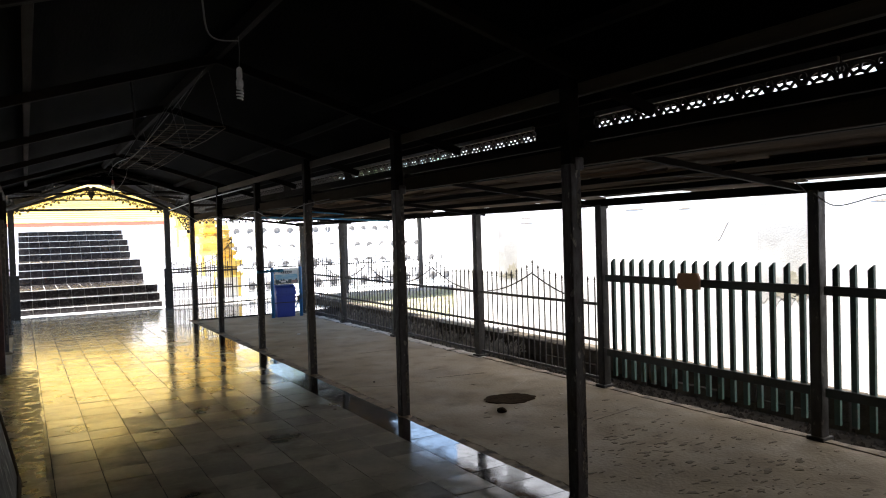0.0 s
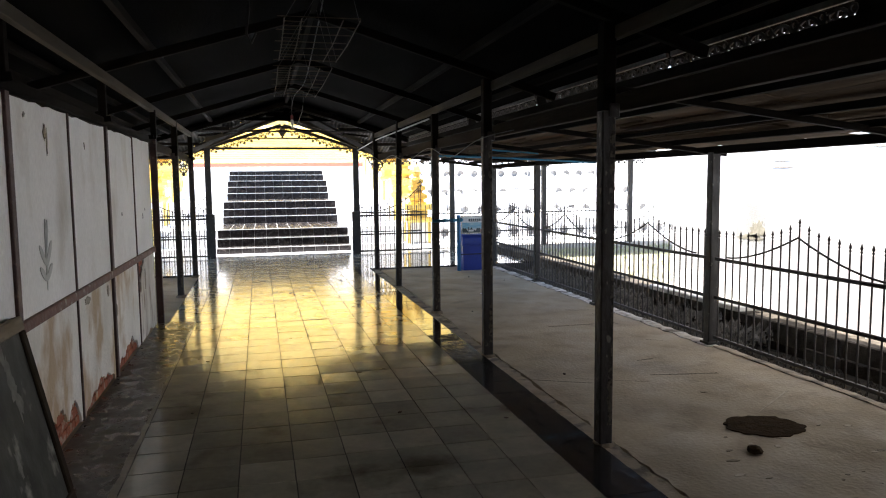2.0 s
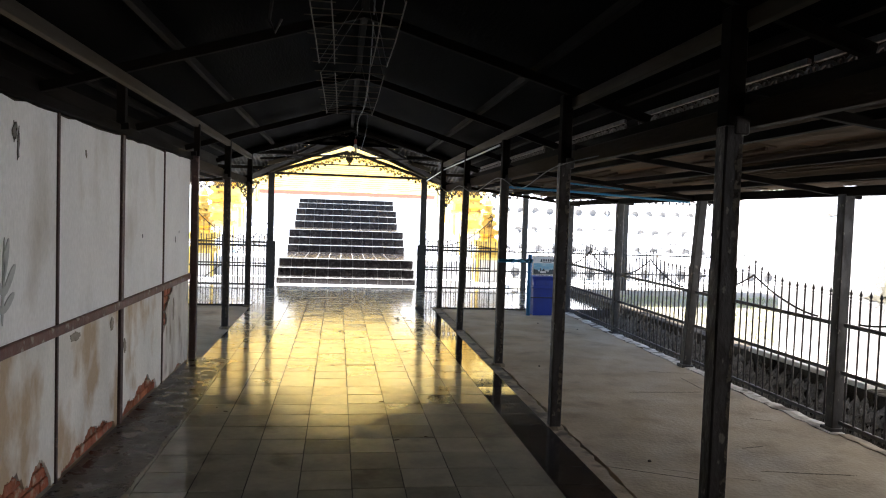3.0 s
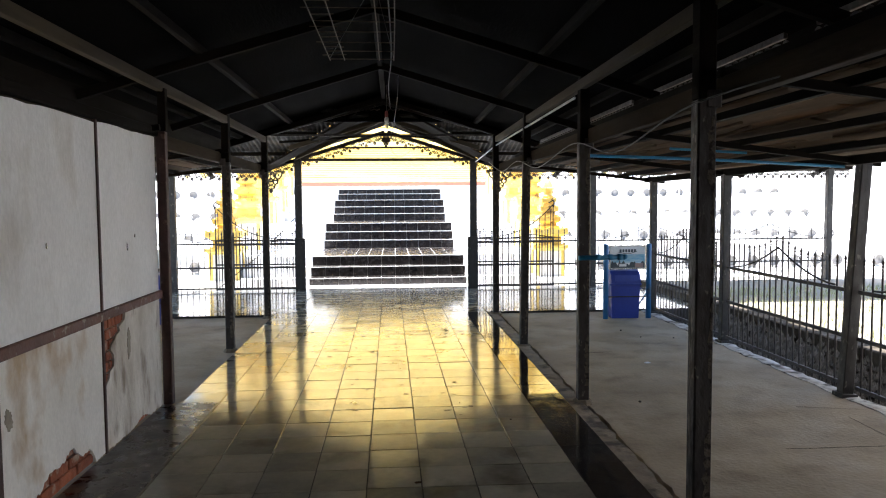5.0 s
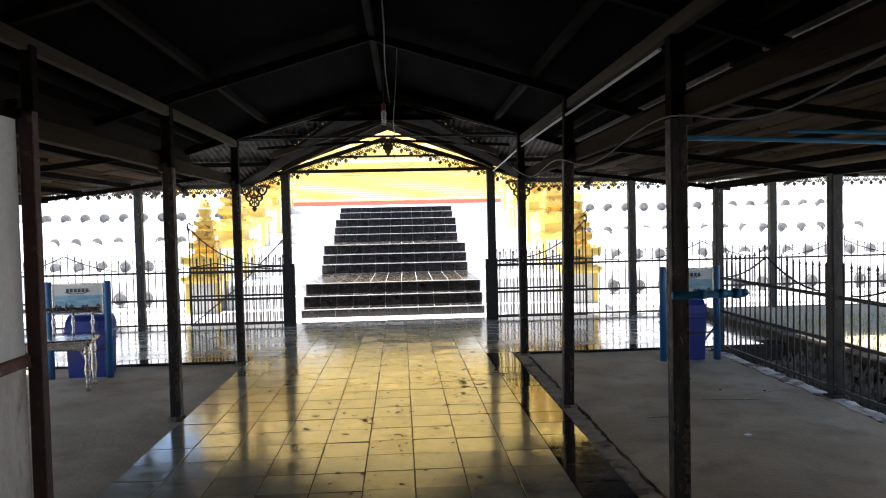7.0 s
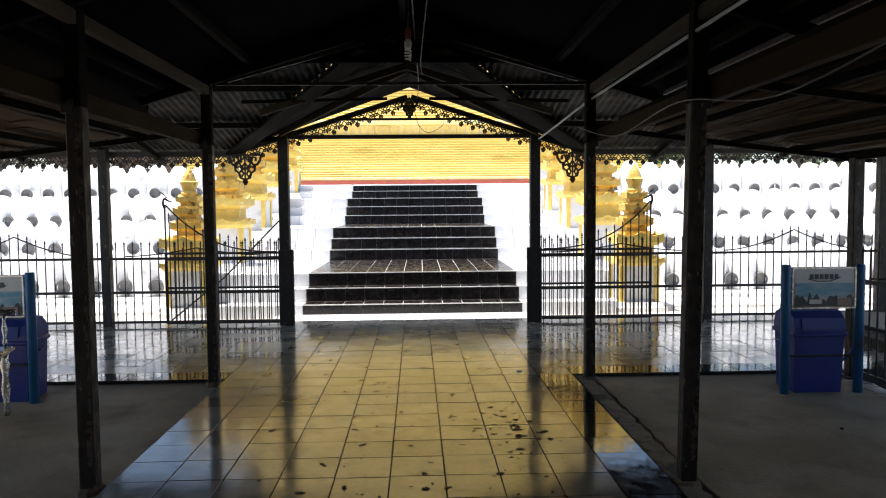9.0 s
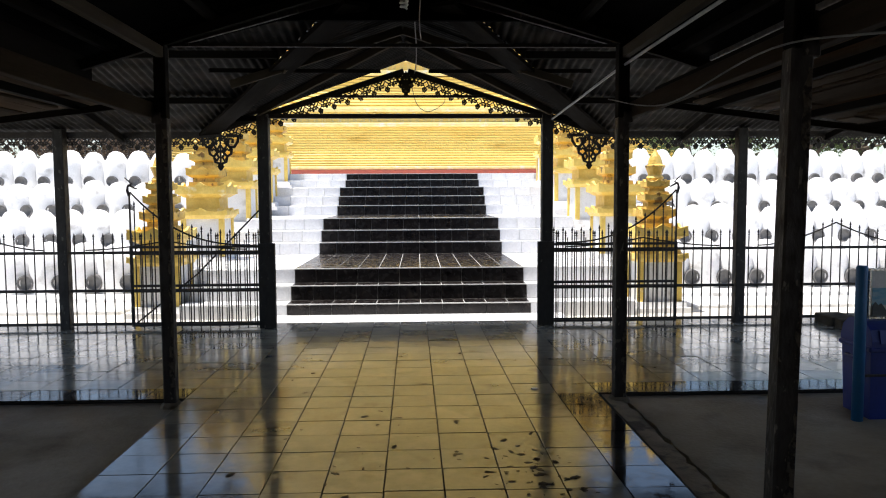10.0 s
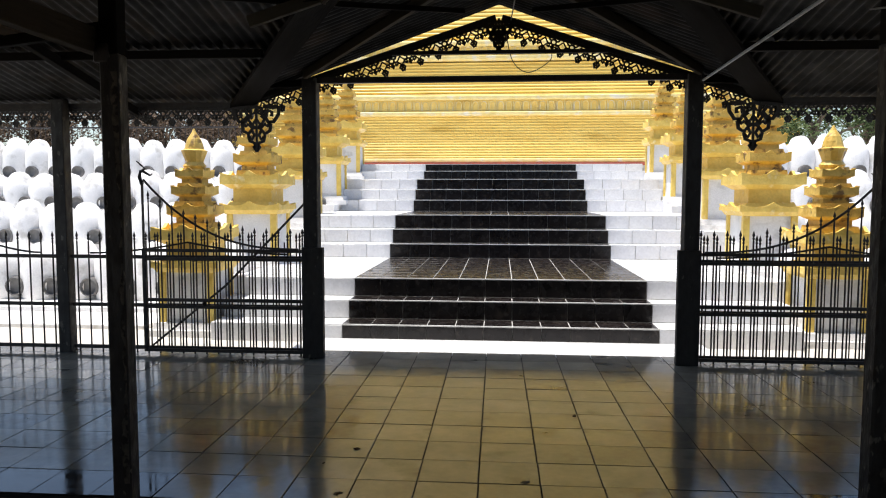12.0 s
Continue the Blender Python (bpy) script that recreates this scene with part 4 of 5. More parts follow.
# ---- stairs ----
STEPS = [(18.83, 0.134), (19.18, 0.326), (19.48, 0.522), (21.98, 0.72), (22.25, 0.915), (22.51, 1.115), (24.78, 1.315), (25.06, 1.51), (25.33, 1.70), (26.56, 1.89), (26.86, 2.04)]
STAIR_END, BW, SW, ET = 28.4, 1.54, 2.88, 0.28
stairs = tagged(new("stairs"), "broad temple stairs in white tile with a black tiled middle", "stairs", "", "structure")
BCX = 0.01
z_low = -0.06
for i, (y, z) in enumerate(STEPS):
    y2 = STEPS[i + 1][0] if i + 1 < len(STEPS) else STAIR_END
    part("step", Build().box(-SW + BCX, SW + BCX, y + 0.008, y2 + 0.3 if i + 1 < len(STEPS) else y2, z_low - 0.05, z - 0.008), M_WHITE_GROUT, stairs)
    deep = y2 - y
    rows = max(1, round(deep / 0.29))
    black_t = Build().box(-ET / 2 + 0.0045, ET / 2 - 0.0045, 0.0, deep / rows - 0.008, -0.012, 0, 0.002).mesh("tile", M_STAIR_BLACK)
    black_r = Build().box(-ET / 2 + 0.0022, ET / 2 - 0.0022, -0.006, 0.006, z_low + 0.004, z - 0.013, 0.002).mesh("tile", M_STAIR_BLACK)
    wt = (SW - BW) / 4
    white_t = Build().box(-wt / 2 + 0.004, wt / 2 - 0.004, 0.0, deep / rows - 0.008, -0.012, 0, 0.002).mesh("tile", M_WHITE_TILE)
    white_r = Build().box(-wt / 2 + 0.004, wt / 2 - 0.004, -0.006, 0.006, z_low + 0.004, z - 0.013, 0.002).mesh("tile", M_WHITE_TILE)
    for k in range(11):
        x = BCX + (k - 5) * ET
        part("tile", black_r, None, stairs, "", False, T(x, y, 0))
        for r in range(rows):
            part("tile", black_t, None, stairs, "", False, T(x, y - 0.005 + r * deep / rows, z))
    for s in (-1, 1):
        for k in range(4):
            x = BCX + s * (BW + (k + 0.5) * wt)
            part("tile", white_r, None, stairs, "", False, T(x, y, 0))
            for r in range(rows):
                part("tile", white_t, None, stairs, "", False, T(x, y - 0.005 + r * deep / rows, z))
    # white strip paints the sky's sheen along the black tread edge
    part("nosing", Build().box(BCX - 11 * ET / 2, BCX + 11 * ET / 2, y - 0.009, y + 0.012, z - 0.012, z + 0.001, 0.002), M_WHITE_GROUT, stairs)
    z_low = z
setting("stair_landing", Build().box(-1.9, 1.95, 18.16, 18.82, -0.2, -0.004, 0.01), M_WHITE_TILE, "sunlit white apron before the stairs")

# ---- gold plinth of the temple ----
plinth = tagged(new("temple_plinth"), "tall gold painted temple plinth with many mouldings", "temple", "", "structure")
GYW = 38.8
K = 1.68


def lift(z):
    """Heights of the plinth's courses, counted up from the red band."""
    return 2.6 + (z - 2.12) * K



def moulding(profile, x0, x1, y0, mat, name, label=""):
    """A run of mouldings: (set-back, height) swept along the front and down both sides."""
    b = Build()
    pts = [(y0 + d * K, lift(z)) for d, z in profile] + [(y0 + 9.0, lift(profile[-1][1])), (y0 + 9.0, lift(profile[0][1]))]
    b.prism(pts, 0, x0 * K, x1 * K)
    return part(name, b, mat, plinth, label)


def flutes(z0, z1, d0, d1, n, depth):
    out = []
    for k in range(n):
        a = k / n
        za, zb = z0 + (z1 - z0) * a, z0 + (z1 - z0) * (k + 1) / n
        d = d0 + (d1 - d0) * a
        h = zb - za
        out += [(d, za), (d - depth * 0.6, za + 0.15 * h), (d - depth, za + 0.4 * h), (d - depth * 0.6, za + 0.62 * h), (d, za + 0.7 * h)]
    return out


GX = 6.4
moulding([(-0.06, 2.0), (-0.06, 2.12)], -GX, GX, GYW, M_RED, "red_band", "red oxide band")
moulding([(0.0, 2.12), (-0.02, 2.14), (-0.02, 2.19), (0.01, 2.21)], -GX, GX, GYW, M_GOLD_PALE, "foot_moulding")
moulding([(0.02, 2.21)] + flutes(2.22, 3.14, 0.04, 0.16, 15, 0.035) + [(0.14, 3.15)], -GX, GX, GYW, M_GOLD, "fluted_band")
moulding([(0.05, 3.15), (0.03, 3.17), (0.03, 3.22), (0.08, 3.24)], -GX, GX, GYW, M_GOLD_PALE, "ledge")
moulding([(0.18, 3.24), (0.18, 3.5)], -GX, GX, GYW, M_GOLD, "frieze")
moulding([(0.10, 3.5), (0.08, 3.52), (0.08, 3.58), (0.14, 3.6)], -GX, GX, GYW, M_GOLD_PALE, "ledge")
moulding([(0.3, 3.6)] + flutes(3.6, 4.4, 0.32, 0.5, 11, 0.035), -GX + 0.3, GX - 0.3, GYW, M_GOLD, "fluted_band")
moulding([(0.4, 4.4), (0.36, 4.44), (0.36, 4.5), (0.42, 4.52)], -GX + 0.3, GX - 0.3, GYW, M_GOLD_PALE, "ledge")
moulding([(0.55, 4.52), (0.55, 4.74)], -GX + 0.3, GX - 0.3, GYW, M_GOLD, "frieze")
moulding([(0.5, 4.74), (0.46, 4.78), (0.46, 4.84), (0.5, 4.86)], -GX + 0.3, GX - 0.3, GYW, M_GOLD_PALE, "ledge")
moulding([(0.8, 4.86)] + flutes(4.88, 6.3, 0.8, 1.1, 16, 0.04), -GX + 0.8, GX - 0.8, GYW, M_GOLD, "fluted_band")
moulding([(1.0, 6.3), (0.96, 6.36), (0.96, 6.5), (1.04, 6.54)], -4.6, 4.6, GYW, M_GOLD_PALE, "ledge")
moulding([(1.3, 6.54)] + flutes(6.56, 8.3, 1.3, 1.7, 14, 0.05), -4.4, 4.4, GYW, M_GOLD, "fluted_band")
moulding([(1.8, 8.3)] + flutes(8.32, 12.0, 1.9, 2.9, 16, 0.08), -3.3, 3.3, GYW, M_GOLD, "fluted_band")
arch = Build()
arch.ribbon([(-0.06, 0.0), (-0.06, 0.14), (-0.045, 0.185), (0, 0.205), (0.045, 0.185), (0.06, 0.14), (0.06, 0.0)], 0.018, 0.05)
arch.box(-0.092, -0.078, -0.02, 0.02, 0, 0.21)
ARCH = arch.mesh("arch_relief", M_GOLD_PALE)
n = int(2 * GX / 0.185)
for i in range(n):
    part("arch_relief", ARCH, None, plinth, "", False, Matrix.Translation((K * (-GX + (i + 0.5) * 2 * GX / n), GYW + 0.17 * K, lift(3.265))) @ Matrix.Scale(K, 4))
    if 14 < i < n - 15:
        part("arch_relief", ARCH, None, plinth, "", False, Matrix.Translation((K * (-GX + (i + 0.5) * 2 * GX / n), GYW + 0.54 * K, lift(4.53))) @ Matrix.Scale(K, 4))
setting("terrace", Build().box(-16, 16, 27.35, 60, -0.1, 2.03).box(-13, 13, 37.4, 60, 2.03, 2.40), M_WHITE, "white temple terrace")
fl = Build()
for x0, x1 in ((-3.75, -2.85), (2.87, 3.8)):
    for y0, z0, z1 in ((20.4, -0.1, 0.42), (22.3, 0.42, 0.9), (24.2, 0.9, 1.23), (26.1, 1.23, 1.71)):
        fl.box(x0, x1, y0, 27.4, z0, z1)
setting("stair_flank", fl, M_WHITE, "white stepped masonry flanks of the stairs")
setting("terrace_plinth", Build().box(-16, -3.8, 20.1, 21.2, -0.1, 0.06, 0.01).box(-16, -3.8, 19.3, 20.1, -0.1, 0.0, 0.01).box(3.85, 16, 20.1, 21.2, -0.1, 0.06, 0.01).box(3.85, 16, 19.3, 20.1, -0.1, 0.0, 0.01), M_WHITE, "low white ledges at the foot of the dome terrace")

# ---- small gilded shrines beside the stairs ----


def square(b, r0, r1, z0, z1):
    b.add([(-r0, -r0, z0), (r0, -r0, z0), (r0, r0, z0), (-r0, r0, z0), (-r1, -r1, z1), (r1, -r1, z1), (r1, r1, z1), (-r1, r1, z1)],
          [(3, 2, 1, 0), (4, 5, 6, 7), (0, 1, 5, 4), (1, 2, 6, 5), (2, 3, 7, 6), (3, 0, 4, 7)])
    return b


def crest(b, r, z, h):
    """Upturned leaf corners and a middle peak along the four sides of a tier."""
    for k in range(4):
        m = Matrix.Rotation(k * math.pi / 2, 3, "Z")
        line = [(-1, 0.5), (-0.84, 0.3), (-0.55, 0.1), (-0.22, 0.3), (0, 0.85), (0.22, 0.3), (0.55, 0.1), (0.84, 0.3), (1, 0.5)]
        vs = []
        for u, v in line:
            vs += [m @ Vector((u * r, -r, z - 0.002)), m @ Vector((u * r, -r - 0.012 * v, z + h * v)), m @ Vector((u * r * 0.96, -r + 0.03, z + h * v)), m @ Vector((u * r * 0.96, -r + 0.03, z - 0.002))]
        fs = []
        for i in range(8):
            a, c = i * 4, i * 4 + 4
            fs += [(a + j, a + (j + 1) % 4, c + (j + 1) % 4, c + j) for j in range(4)]
        b.add(vs, fs + [(3, 2, 1, 0), (32, 33, 34, 35)])
    return b


def shrine(at, label):
    t = thing("small_shrine", label, "shrine", "gilded shrines", at)
    part("footing", square(square(Build(), 0.38, 0.38, 0, 0.07), 0.34, 0.33, 0.07, 0.14), M_WHITE, t, "whitewashed brick footing")
    ped = Build()
    square(ped, 0.265, 0.26, 0.14, 0.66)
    part("pedestal", ped, M_WHITE, t, "whitewashed pedestal")
    for sx in (-1, 1):
        for sy in (-1, 1):
            part("corner_pilaster", Build().box(sx * 0.255 - 0.035, sx * 0.255 + 0.035, sy * 0.255 - 0.035, sy * 0.255 + 0.035, 0.14, 0.66, 0.006), M_SHRINE, t)
    part("tier", crest(square(square(Build(), 0.30, 0.33, 0.66, 0.71), 0.35, 0.35, 0.71, 0.75), 0.345, 0.75, 0.07), M_SHRINE, t)
    part("waist", square(square(Build(), 0.29, 0.25, 0.75, 0.80), 0.225, 0.225, 0.80, 0.95), M_SHRINE, t)
    part("tier", crest(square(square(Build(), 0.245, 0.32, 0.95, 1.0), 0.34, 0.34, 1.0, 1.09), 0.335, 1.09, 0.08), M_SHRINE, t)
    z, r = 1.09, 0.20
    for h in (0.24, 0.20, 0.17):
        ti = Build()
        square(ti, r, r * 0.95, z, z + h * 0.3)
        square(ti, r * 0.74, r * 0.74, z + h * 0.3, z + h * 0.55)
        square(ti, r * 0.80, r * 1.06, z + h * 0.55, z + h * 0.68)
        square(ti, r * 1.10, r * 1.10, z + h * 0.68, z + h)
        crest(ti, r * 1.10, z + h, 0.05)
        part("tier", ti, M_SHRINE_DARK, t)
        z += h
        r *= 0.83
    top = Build().lathe([(0.125, z), (0.105, z + 0.03), (0.12, z + 0.06), (0.09, z + 0.10), (0.10, z + 0.13), (0.135, z + 0.22), (0.10, z + 0.235), (0.088, z + 0.29), (0.07, z + 0.34), (0.03, z + 0.40), (0.006, z + 0.45)], 12)
    part("lotus_spire", top, M_SHRINE_DARK, t)
    return t


first = shrine(T(-3.2, 19.3, -0.05), "gold painted tiered shrine with leaf crests on a white pedestal")
for sx in (-1, 1):
    for y, z, k in ((19.3, -0.05, 1.0), (21.2, 0.42, 1.12), (23.0, 0.9, 1.12), (24.95, 1.23, 1.1), (26.8, 1.71, 1.05)):
        if sx < 0 and y < 20:
            continue
        o = copy_thing(first, T(sx * 3.22 + 0.06, y, z, random.uniform(-2, 2)))
        o.scale = (k, k, k)

# ---- tiers of white lotus domes ----
terraces = tagged(new("lotus_terrace"), "stepped whitewashed terrace of rounded domes with round niches", "terrace", "", "structure")
dome = Build().lathe([(0.246, -0.1), (0.252, 0.30), (0.255, 0.46), (0.243, 0.56), (0.212, 0.64), (0.178, 0.685), (0.165, 0.72), (0.128, 0.775), (0.07, 0.81), (0.012, 0.82)], 14, twist=0.2)
random.seed(61)
dome.v = [(x * random.uniform(0.97, 1.03), y * random.uniform(0.97, 1.03), z + random.uniform(-0.008, 0.008)) for x, y, z in dome.v]
DOME = dome.mesh("dome", M_WHITE, True)
# shallow niche cup; its dark grey stands in for the hollow's shade
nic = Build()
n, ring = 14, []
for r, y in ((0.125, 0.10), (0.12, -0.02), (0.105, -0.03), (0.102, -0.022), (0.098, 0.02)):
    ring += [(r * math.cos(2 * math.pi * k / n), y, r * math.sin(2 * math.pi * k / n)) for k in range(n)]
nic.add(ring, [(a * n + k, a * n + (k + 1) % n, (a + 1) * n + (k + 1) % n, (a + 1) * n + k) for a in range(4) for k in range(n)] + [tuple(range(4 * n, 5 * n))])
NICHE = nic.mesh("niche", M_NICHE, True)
rest_d, rest_n = Build(), Build()
dv, df = [tuple(v.co) for v in DOME.vertices], [tuple(p.vertices) for p in DOME.polygons]
PITCH = 0.5
for row, (y, z) in enumerate(((20.85, -0.02), (23.15, 0.48), (24.75, 1.0), (26.5, 1.62))):
    setting("terrace_core", Build().box(-16, -3.3, y + 0.2, 27.6, -0.1, z + 0.35).box(3.4, 16, y + 0.2, 27.6, -0.1, z + 0.35), M_WHITE, "white core of the dome terrace")
    k = -31
    while k < 32:
        x = 0.06 + (k + 0.5 * (row % 2)) * PITCH
        k += 1
        if abs(x - 0.06) < 3.5 or abs(x) > 15:
            continue
        s = random.uniform(0.95, 1.05) * (1.14 if row == 3 else 1.0)
        m = Matrix.Translation((x, y, z)) @ Matrix.Rotation(random.uniform(0, 6.28), 4, "Z") @ Matrix.Diagonal((1.12, 1.12, s, 1))
        mn = Matrix.Translation((x + (0.0 if row == 3 else PITCH / 2), y - (0.305 if row == 3 else 0.245), z + 0.25))
        if abs(x) < 8.5:
            part("dome", DOME, None, terraces, "", False, m)
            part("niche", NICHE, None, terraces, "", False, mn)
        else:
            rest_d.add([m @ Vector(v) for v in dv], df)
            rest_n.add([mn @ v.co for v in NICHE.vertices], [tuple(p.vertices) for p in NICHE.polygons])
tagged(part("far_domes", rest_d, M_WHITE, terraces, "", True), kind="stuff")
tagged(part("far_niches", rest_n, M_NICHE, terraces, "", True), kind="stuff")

# ---- east yard: low stone edge, boundary wall ----
WX = 5.06
east = Build().box(WX, WX + 0.4, -14, 10.52, -0.3, 3.6, 0.012)
setting("wall_east", east, M_WHITE, "whitewashed side wall with scars and painted shade strips")
for y0, ln, z in ((6.05, 0.24, 1.84), (5.3, 0.2, 1.82), (3.05, 0.28, 1.80), (8.25, 0.22, 1.80), (8.22, 0.26, 1.73), (9.55, 0.2, 1.74), (7.0, 0.16, 1.9)):

    part("plaster_scar", Build().prism(blotch(y0 + ln / 2, z, ln / 2, 0.010, int(y0 * 10), 0.5, 24), 0, WX - 0.003, WX + 0.004), M_BAREPLASTER, bpy.data.objects["wall_east"], "grey scar in the whitewash")
for yc, zc in ((4.95, 1.55), (2.75, 1.55)):
    vee = Build()
    for sgn in (-1, 1):
        pts = [(yc, zc - 0.09), (yc + sgn * 0.05, zc - 0.02), (yc + sgn * 0.09, zc + 0.05), (yc + sgn * 0.13, zc + 0.11)]
        vee.tube([(WX - 0.001, a, b) for a, b in pts], 0.004, 5)
    part("vee_mark", vee, M_BAREPLASTER, bpy.data.objects["wall_east"], "grey vee-shaped mark on the whitewash")
# tall flush strips of grey paint the wall's shade, ragged at the foot
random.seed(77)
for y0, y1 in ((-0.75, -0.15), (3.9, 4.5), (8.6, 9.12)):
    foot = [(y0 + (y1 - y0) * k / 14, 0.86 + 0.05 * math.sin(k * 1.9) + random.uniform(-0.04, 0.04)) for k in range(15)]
    part("grey_strip", Build().prism(foot + [(y1 - 0.06, 2.6), (y0, 2.6)], 0, WX - 0.003, WX + 0.004), M_SHADE_GREY, bpy.data.objects["wall_east"], "grey strip painting shade on the wall")
for yc, zc, ry, rz, sd in ((8.74, 1.02, 0.10, 0.12, 71), (4.05, 1.02, 0.09, 0.14, 72), (8.85, 0.93, 0.16, 0.04, 73), (4.2, 0.95, 0.16, 0.05, 74)):
    part("damp_stain", Build().prism(blotch(yc, zc, ry, rz, sd, 0.5, 40), 0, WX - 0.006, WX - 0.0032), M_DAMP_YELLOW, bpy.data.objects["wall_east"], "yellow-grey damp stain")
setting("wall_yard", Build().box(12.0, 12.3, 10.6, 26, -0.3, 2.6), M_WHITE, "whitewashed far wall of the yard")
kerb = tagged(new("stone_edge"), "dark stone edge of the raised yard", "kerb", "", "structure")
random.seed(3)
stones = [Build().box(0, 0.3, 0, ln - 0.015, 0, 0.23, 0.012).mesh("stone", M_STONE) for ln in (0.38, 0.46, 0.55, 0.42)]
lens = (0.38, 0.46, 0.55, 0.42)
y, i = -4.0, 0
while y < 17.8:
    k = random.randrange(4)
    for c in range(2):
        part("stone", stones[k], None, kerb, "", False, pose(4.75 + random.uniform(-0.015, 0.015), y, -0.3 + c * 0.175, 0, 0, random.uniform(-1.5, 1.5)))
    y += lens[k]

# ---- loose things in the walkway ----


def bulb(x, y, z, drop, socket):
    t = thing("light_bulb", "unlit white spiral energy-saving bulb hanging on a cable", "light bulb", "bulbs", T(x, y, z))
    pts = []
    for k in range(65):
        a = k / 64
        r = 0.021 * (0.75 + 0.25 * math.sin(math.pi * a))
        pts.append((r * math.cos(a * 8 * math.pi), r * math.sin(a * 8 * math.pi), -0.04 - 0.085 * a))
    part("glass_spiral", Build().tube(pts, 0.0065, 6), M_BULB, t, "white glass spiral", True)
    part("ballast", Build().lathe([(0.02, -0.045), (0.026, -0.03), (0.026, 0.0), (0.015, 0.025)], 12), M_BULB, t, "", True)
    part("socket", Build().lathe([(0.018, 0.02), (0.021, 0.03), (0.02, 0.085), (0.008, 0.1)], 12), socket, t, "", True)
    part("cable", Build().tube([(0, 0, 0.09), (0.006, 0, 0.1 + drop * 0.5), (0, 0, 0.1 + drop)], 0.003, 5), M_WIRE, t)
    return t


bulb(-0.02, 4.8, 2.72, 0.24, M_BULB)
bulb(0.05, 13.9, 2.64, 0.32, M_SOCKET)


def cable(name, label, pts, r, mat, cat="cable"):
    """A sagging line through points."""
    out = []
    P = [Vector(p) for p in pts]
    for i in range(len(P) - 1):
        a, b = P[max(i - 1, 0)], P[min(i + 2, len(P) - 1)]
        for k in range(8):
            u = k / 8
            m0, m1 = (P[i + 1] - a) * 0.5, (b - P[i]) * 0.5
            out.append(P[i] * (2 * u ** 3 - 3 * u ** 2 + 1) + m0 * (u ** 3 - 2 * u ** 2 + u) + P[i + 1] * (-2 * u ** 3 + 3 * u ** 2) + m1 * (u ** 3 - u ** 2))
    out.append(P[-1])
    return tagged(part(name, Build().tube(out, r, 6), mat, None, label), "", cat)


cable("power_cable", "thin grey power cable sagging between the posts", [(1.78, 7.1, 2.07), (1.49, 7.9, 2.0), (1.5, 9.1, 1.87), (1.53, 10.25, 2.02), (1.5, 11.5, 1.9), (1.48, 12.53, 2.02), (1.5, 13.8, 1.97), (1.48, 14.91, 2.15)], 0.004, M_WIRE)
cable("power_cable", "thin grey cable hanging along the ridge to the bulb", [(-0.02, 4.8, 3.0), (-0.35, 4.2, 2.86), (-0.6, 3.4, 2.95), (-1.1, 2.6, 2.8)], 0.005, M_WIRE)
cable("power_cable", "thin grey cable run along the ridge", [(0.02, 6.0, 3.08), (0.1, 9.5, 2.98), (0.12, 11.5, 2.93), (0.08, 13.9, 3.0), (0.12, 16.5, 2.82), (0.1, 18.0, 2.86)], 0.005, M_WIRE)
cable("power_cable", "thin pale cable dangling under the ridge", [(0.2, 13.0, 3.05), (0.18, 13.1, 2.75), (0.14, 14.3, 2.6), (0.16, 16.0, 2.8)], 0.004, M_WIRE)
cable("hanging_wire", "loose wire loop hanging under the gable", [(0.06, 18.02, 2.75), (0.12, 18.0, 2.52), (0.25, 18.0, 2.43), (0.42, 18.0, 2.52), (0.44, 18.02, 2.62)], 0.004, M_WIRE)
cable("conduit", "pale plastic conduit slanting down to the gate post", [(1.55, 10.3, 2.38), (1.56, 12.6, 2.38), (1.585, 14.9, 2.385), (1.61, 16.4, 2.36), (1.63, 17.85, 2.33)], 0.010, M_PVC, "pipe")
cable("water_pipe", "blue plastic water pipe under the lean-to roof", [(1.64, 10.3, 1.93), (2.6, 10.33, 1.90), (3.8, 10.36, 1.84)], 0.013, M_PIPE, "pipe")
cable("water_pipe", "short blue plastic pipe under the lean-to roof", [(2.55, 10.9, 2.03), (3.1, 10.6, 1.97)], 0.012, M_PIPE, "pipe")
cable("garden_hose", "blue garden hose lying along the fence foot", [(4.05, 5.5, -0.18), (4.12, 7.2, -0.18), (4.03, 8.6, -0.18), (4.1, 10.4, -0.18), (4.02, 12.0, -0.18)], 0.016, M_PIPE, "hose")


def tray(y0, y1):
    t = thing("wire_tray", "rusty wire tray hanging flat under the ridge", "wire tray", "wire trays", T(-0.08, y0, 2.56))
    L = y1 - y0
    for x in (-0.22, -0.12, 0.12, 0.22):
        part("long_wire", Build().tube([(x, 0, 0), (x + 0.004, L / 2, -0.01), (x, L, 0)], 0.0035, 5), M_RUSTWIRE, t)
    k = int(L / 0.125)
    for i in range(k + 1):
        y = i * L / k
        part("cross_wire", Build().tube([(-0.22 if i % 3 else -0.26, y, 0.008), (-0.1 if i % 2 else 0.22, y + random.uniform(-0.02, 0.02), 0.008)], 0.003, 5), M_RUSTWIRE, t)
    for y in (0.05, L - 0.05):
        part("hanger", Build().tube([(0.22, y, 0), (0.1, y, 0.5)], 0.002, 5), M_WIRE, t)
        part("hanger", Build().tube([(-0.22, y, 0), (0.08, y, 0.5)], 0.002, 5), M_WIRE, t)
    return t


tray(5.9, 7.4)
tray(7.7, 9.8)
t = thing("hanging_hook", "bent iron hook hanging under the roof", "hook", "", T(-0.52, 6.4, 2.62))
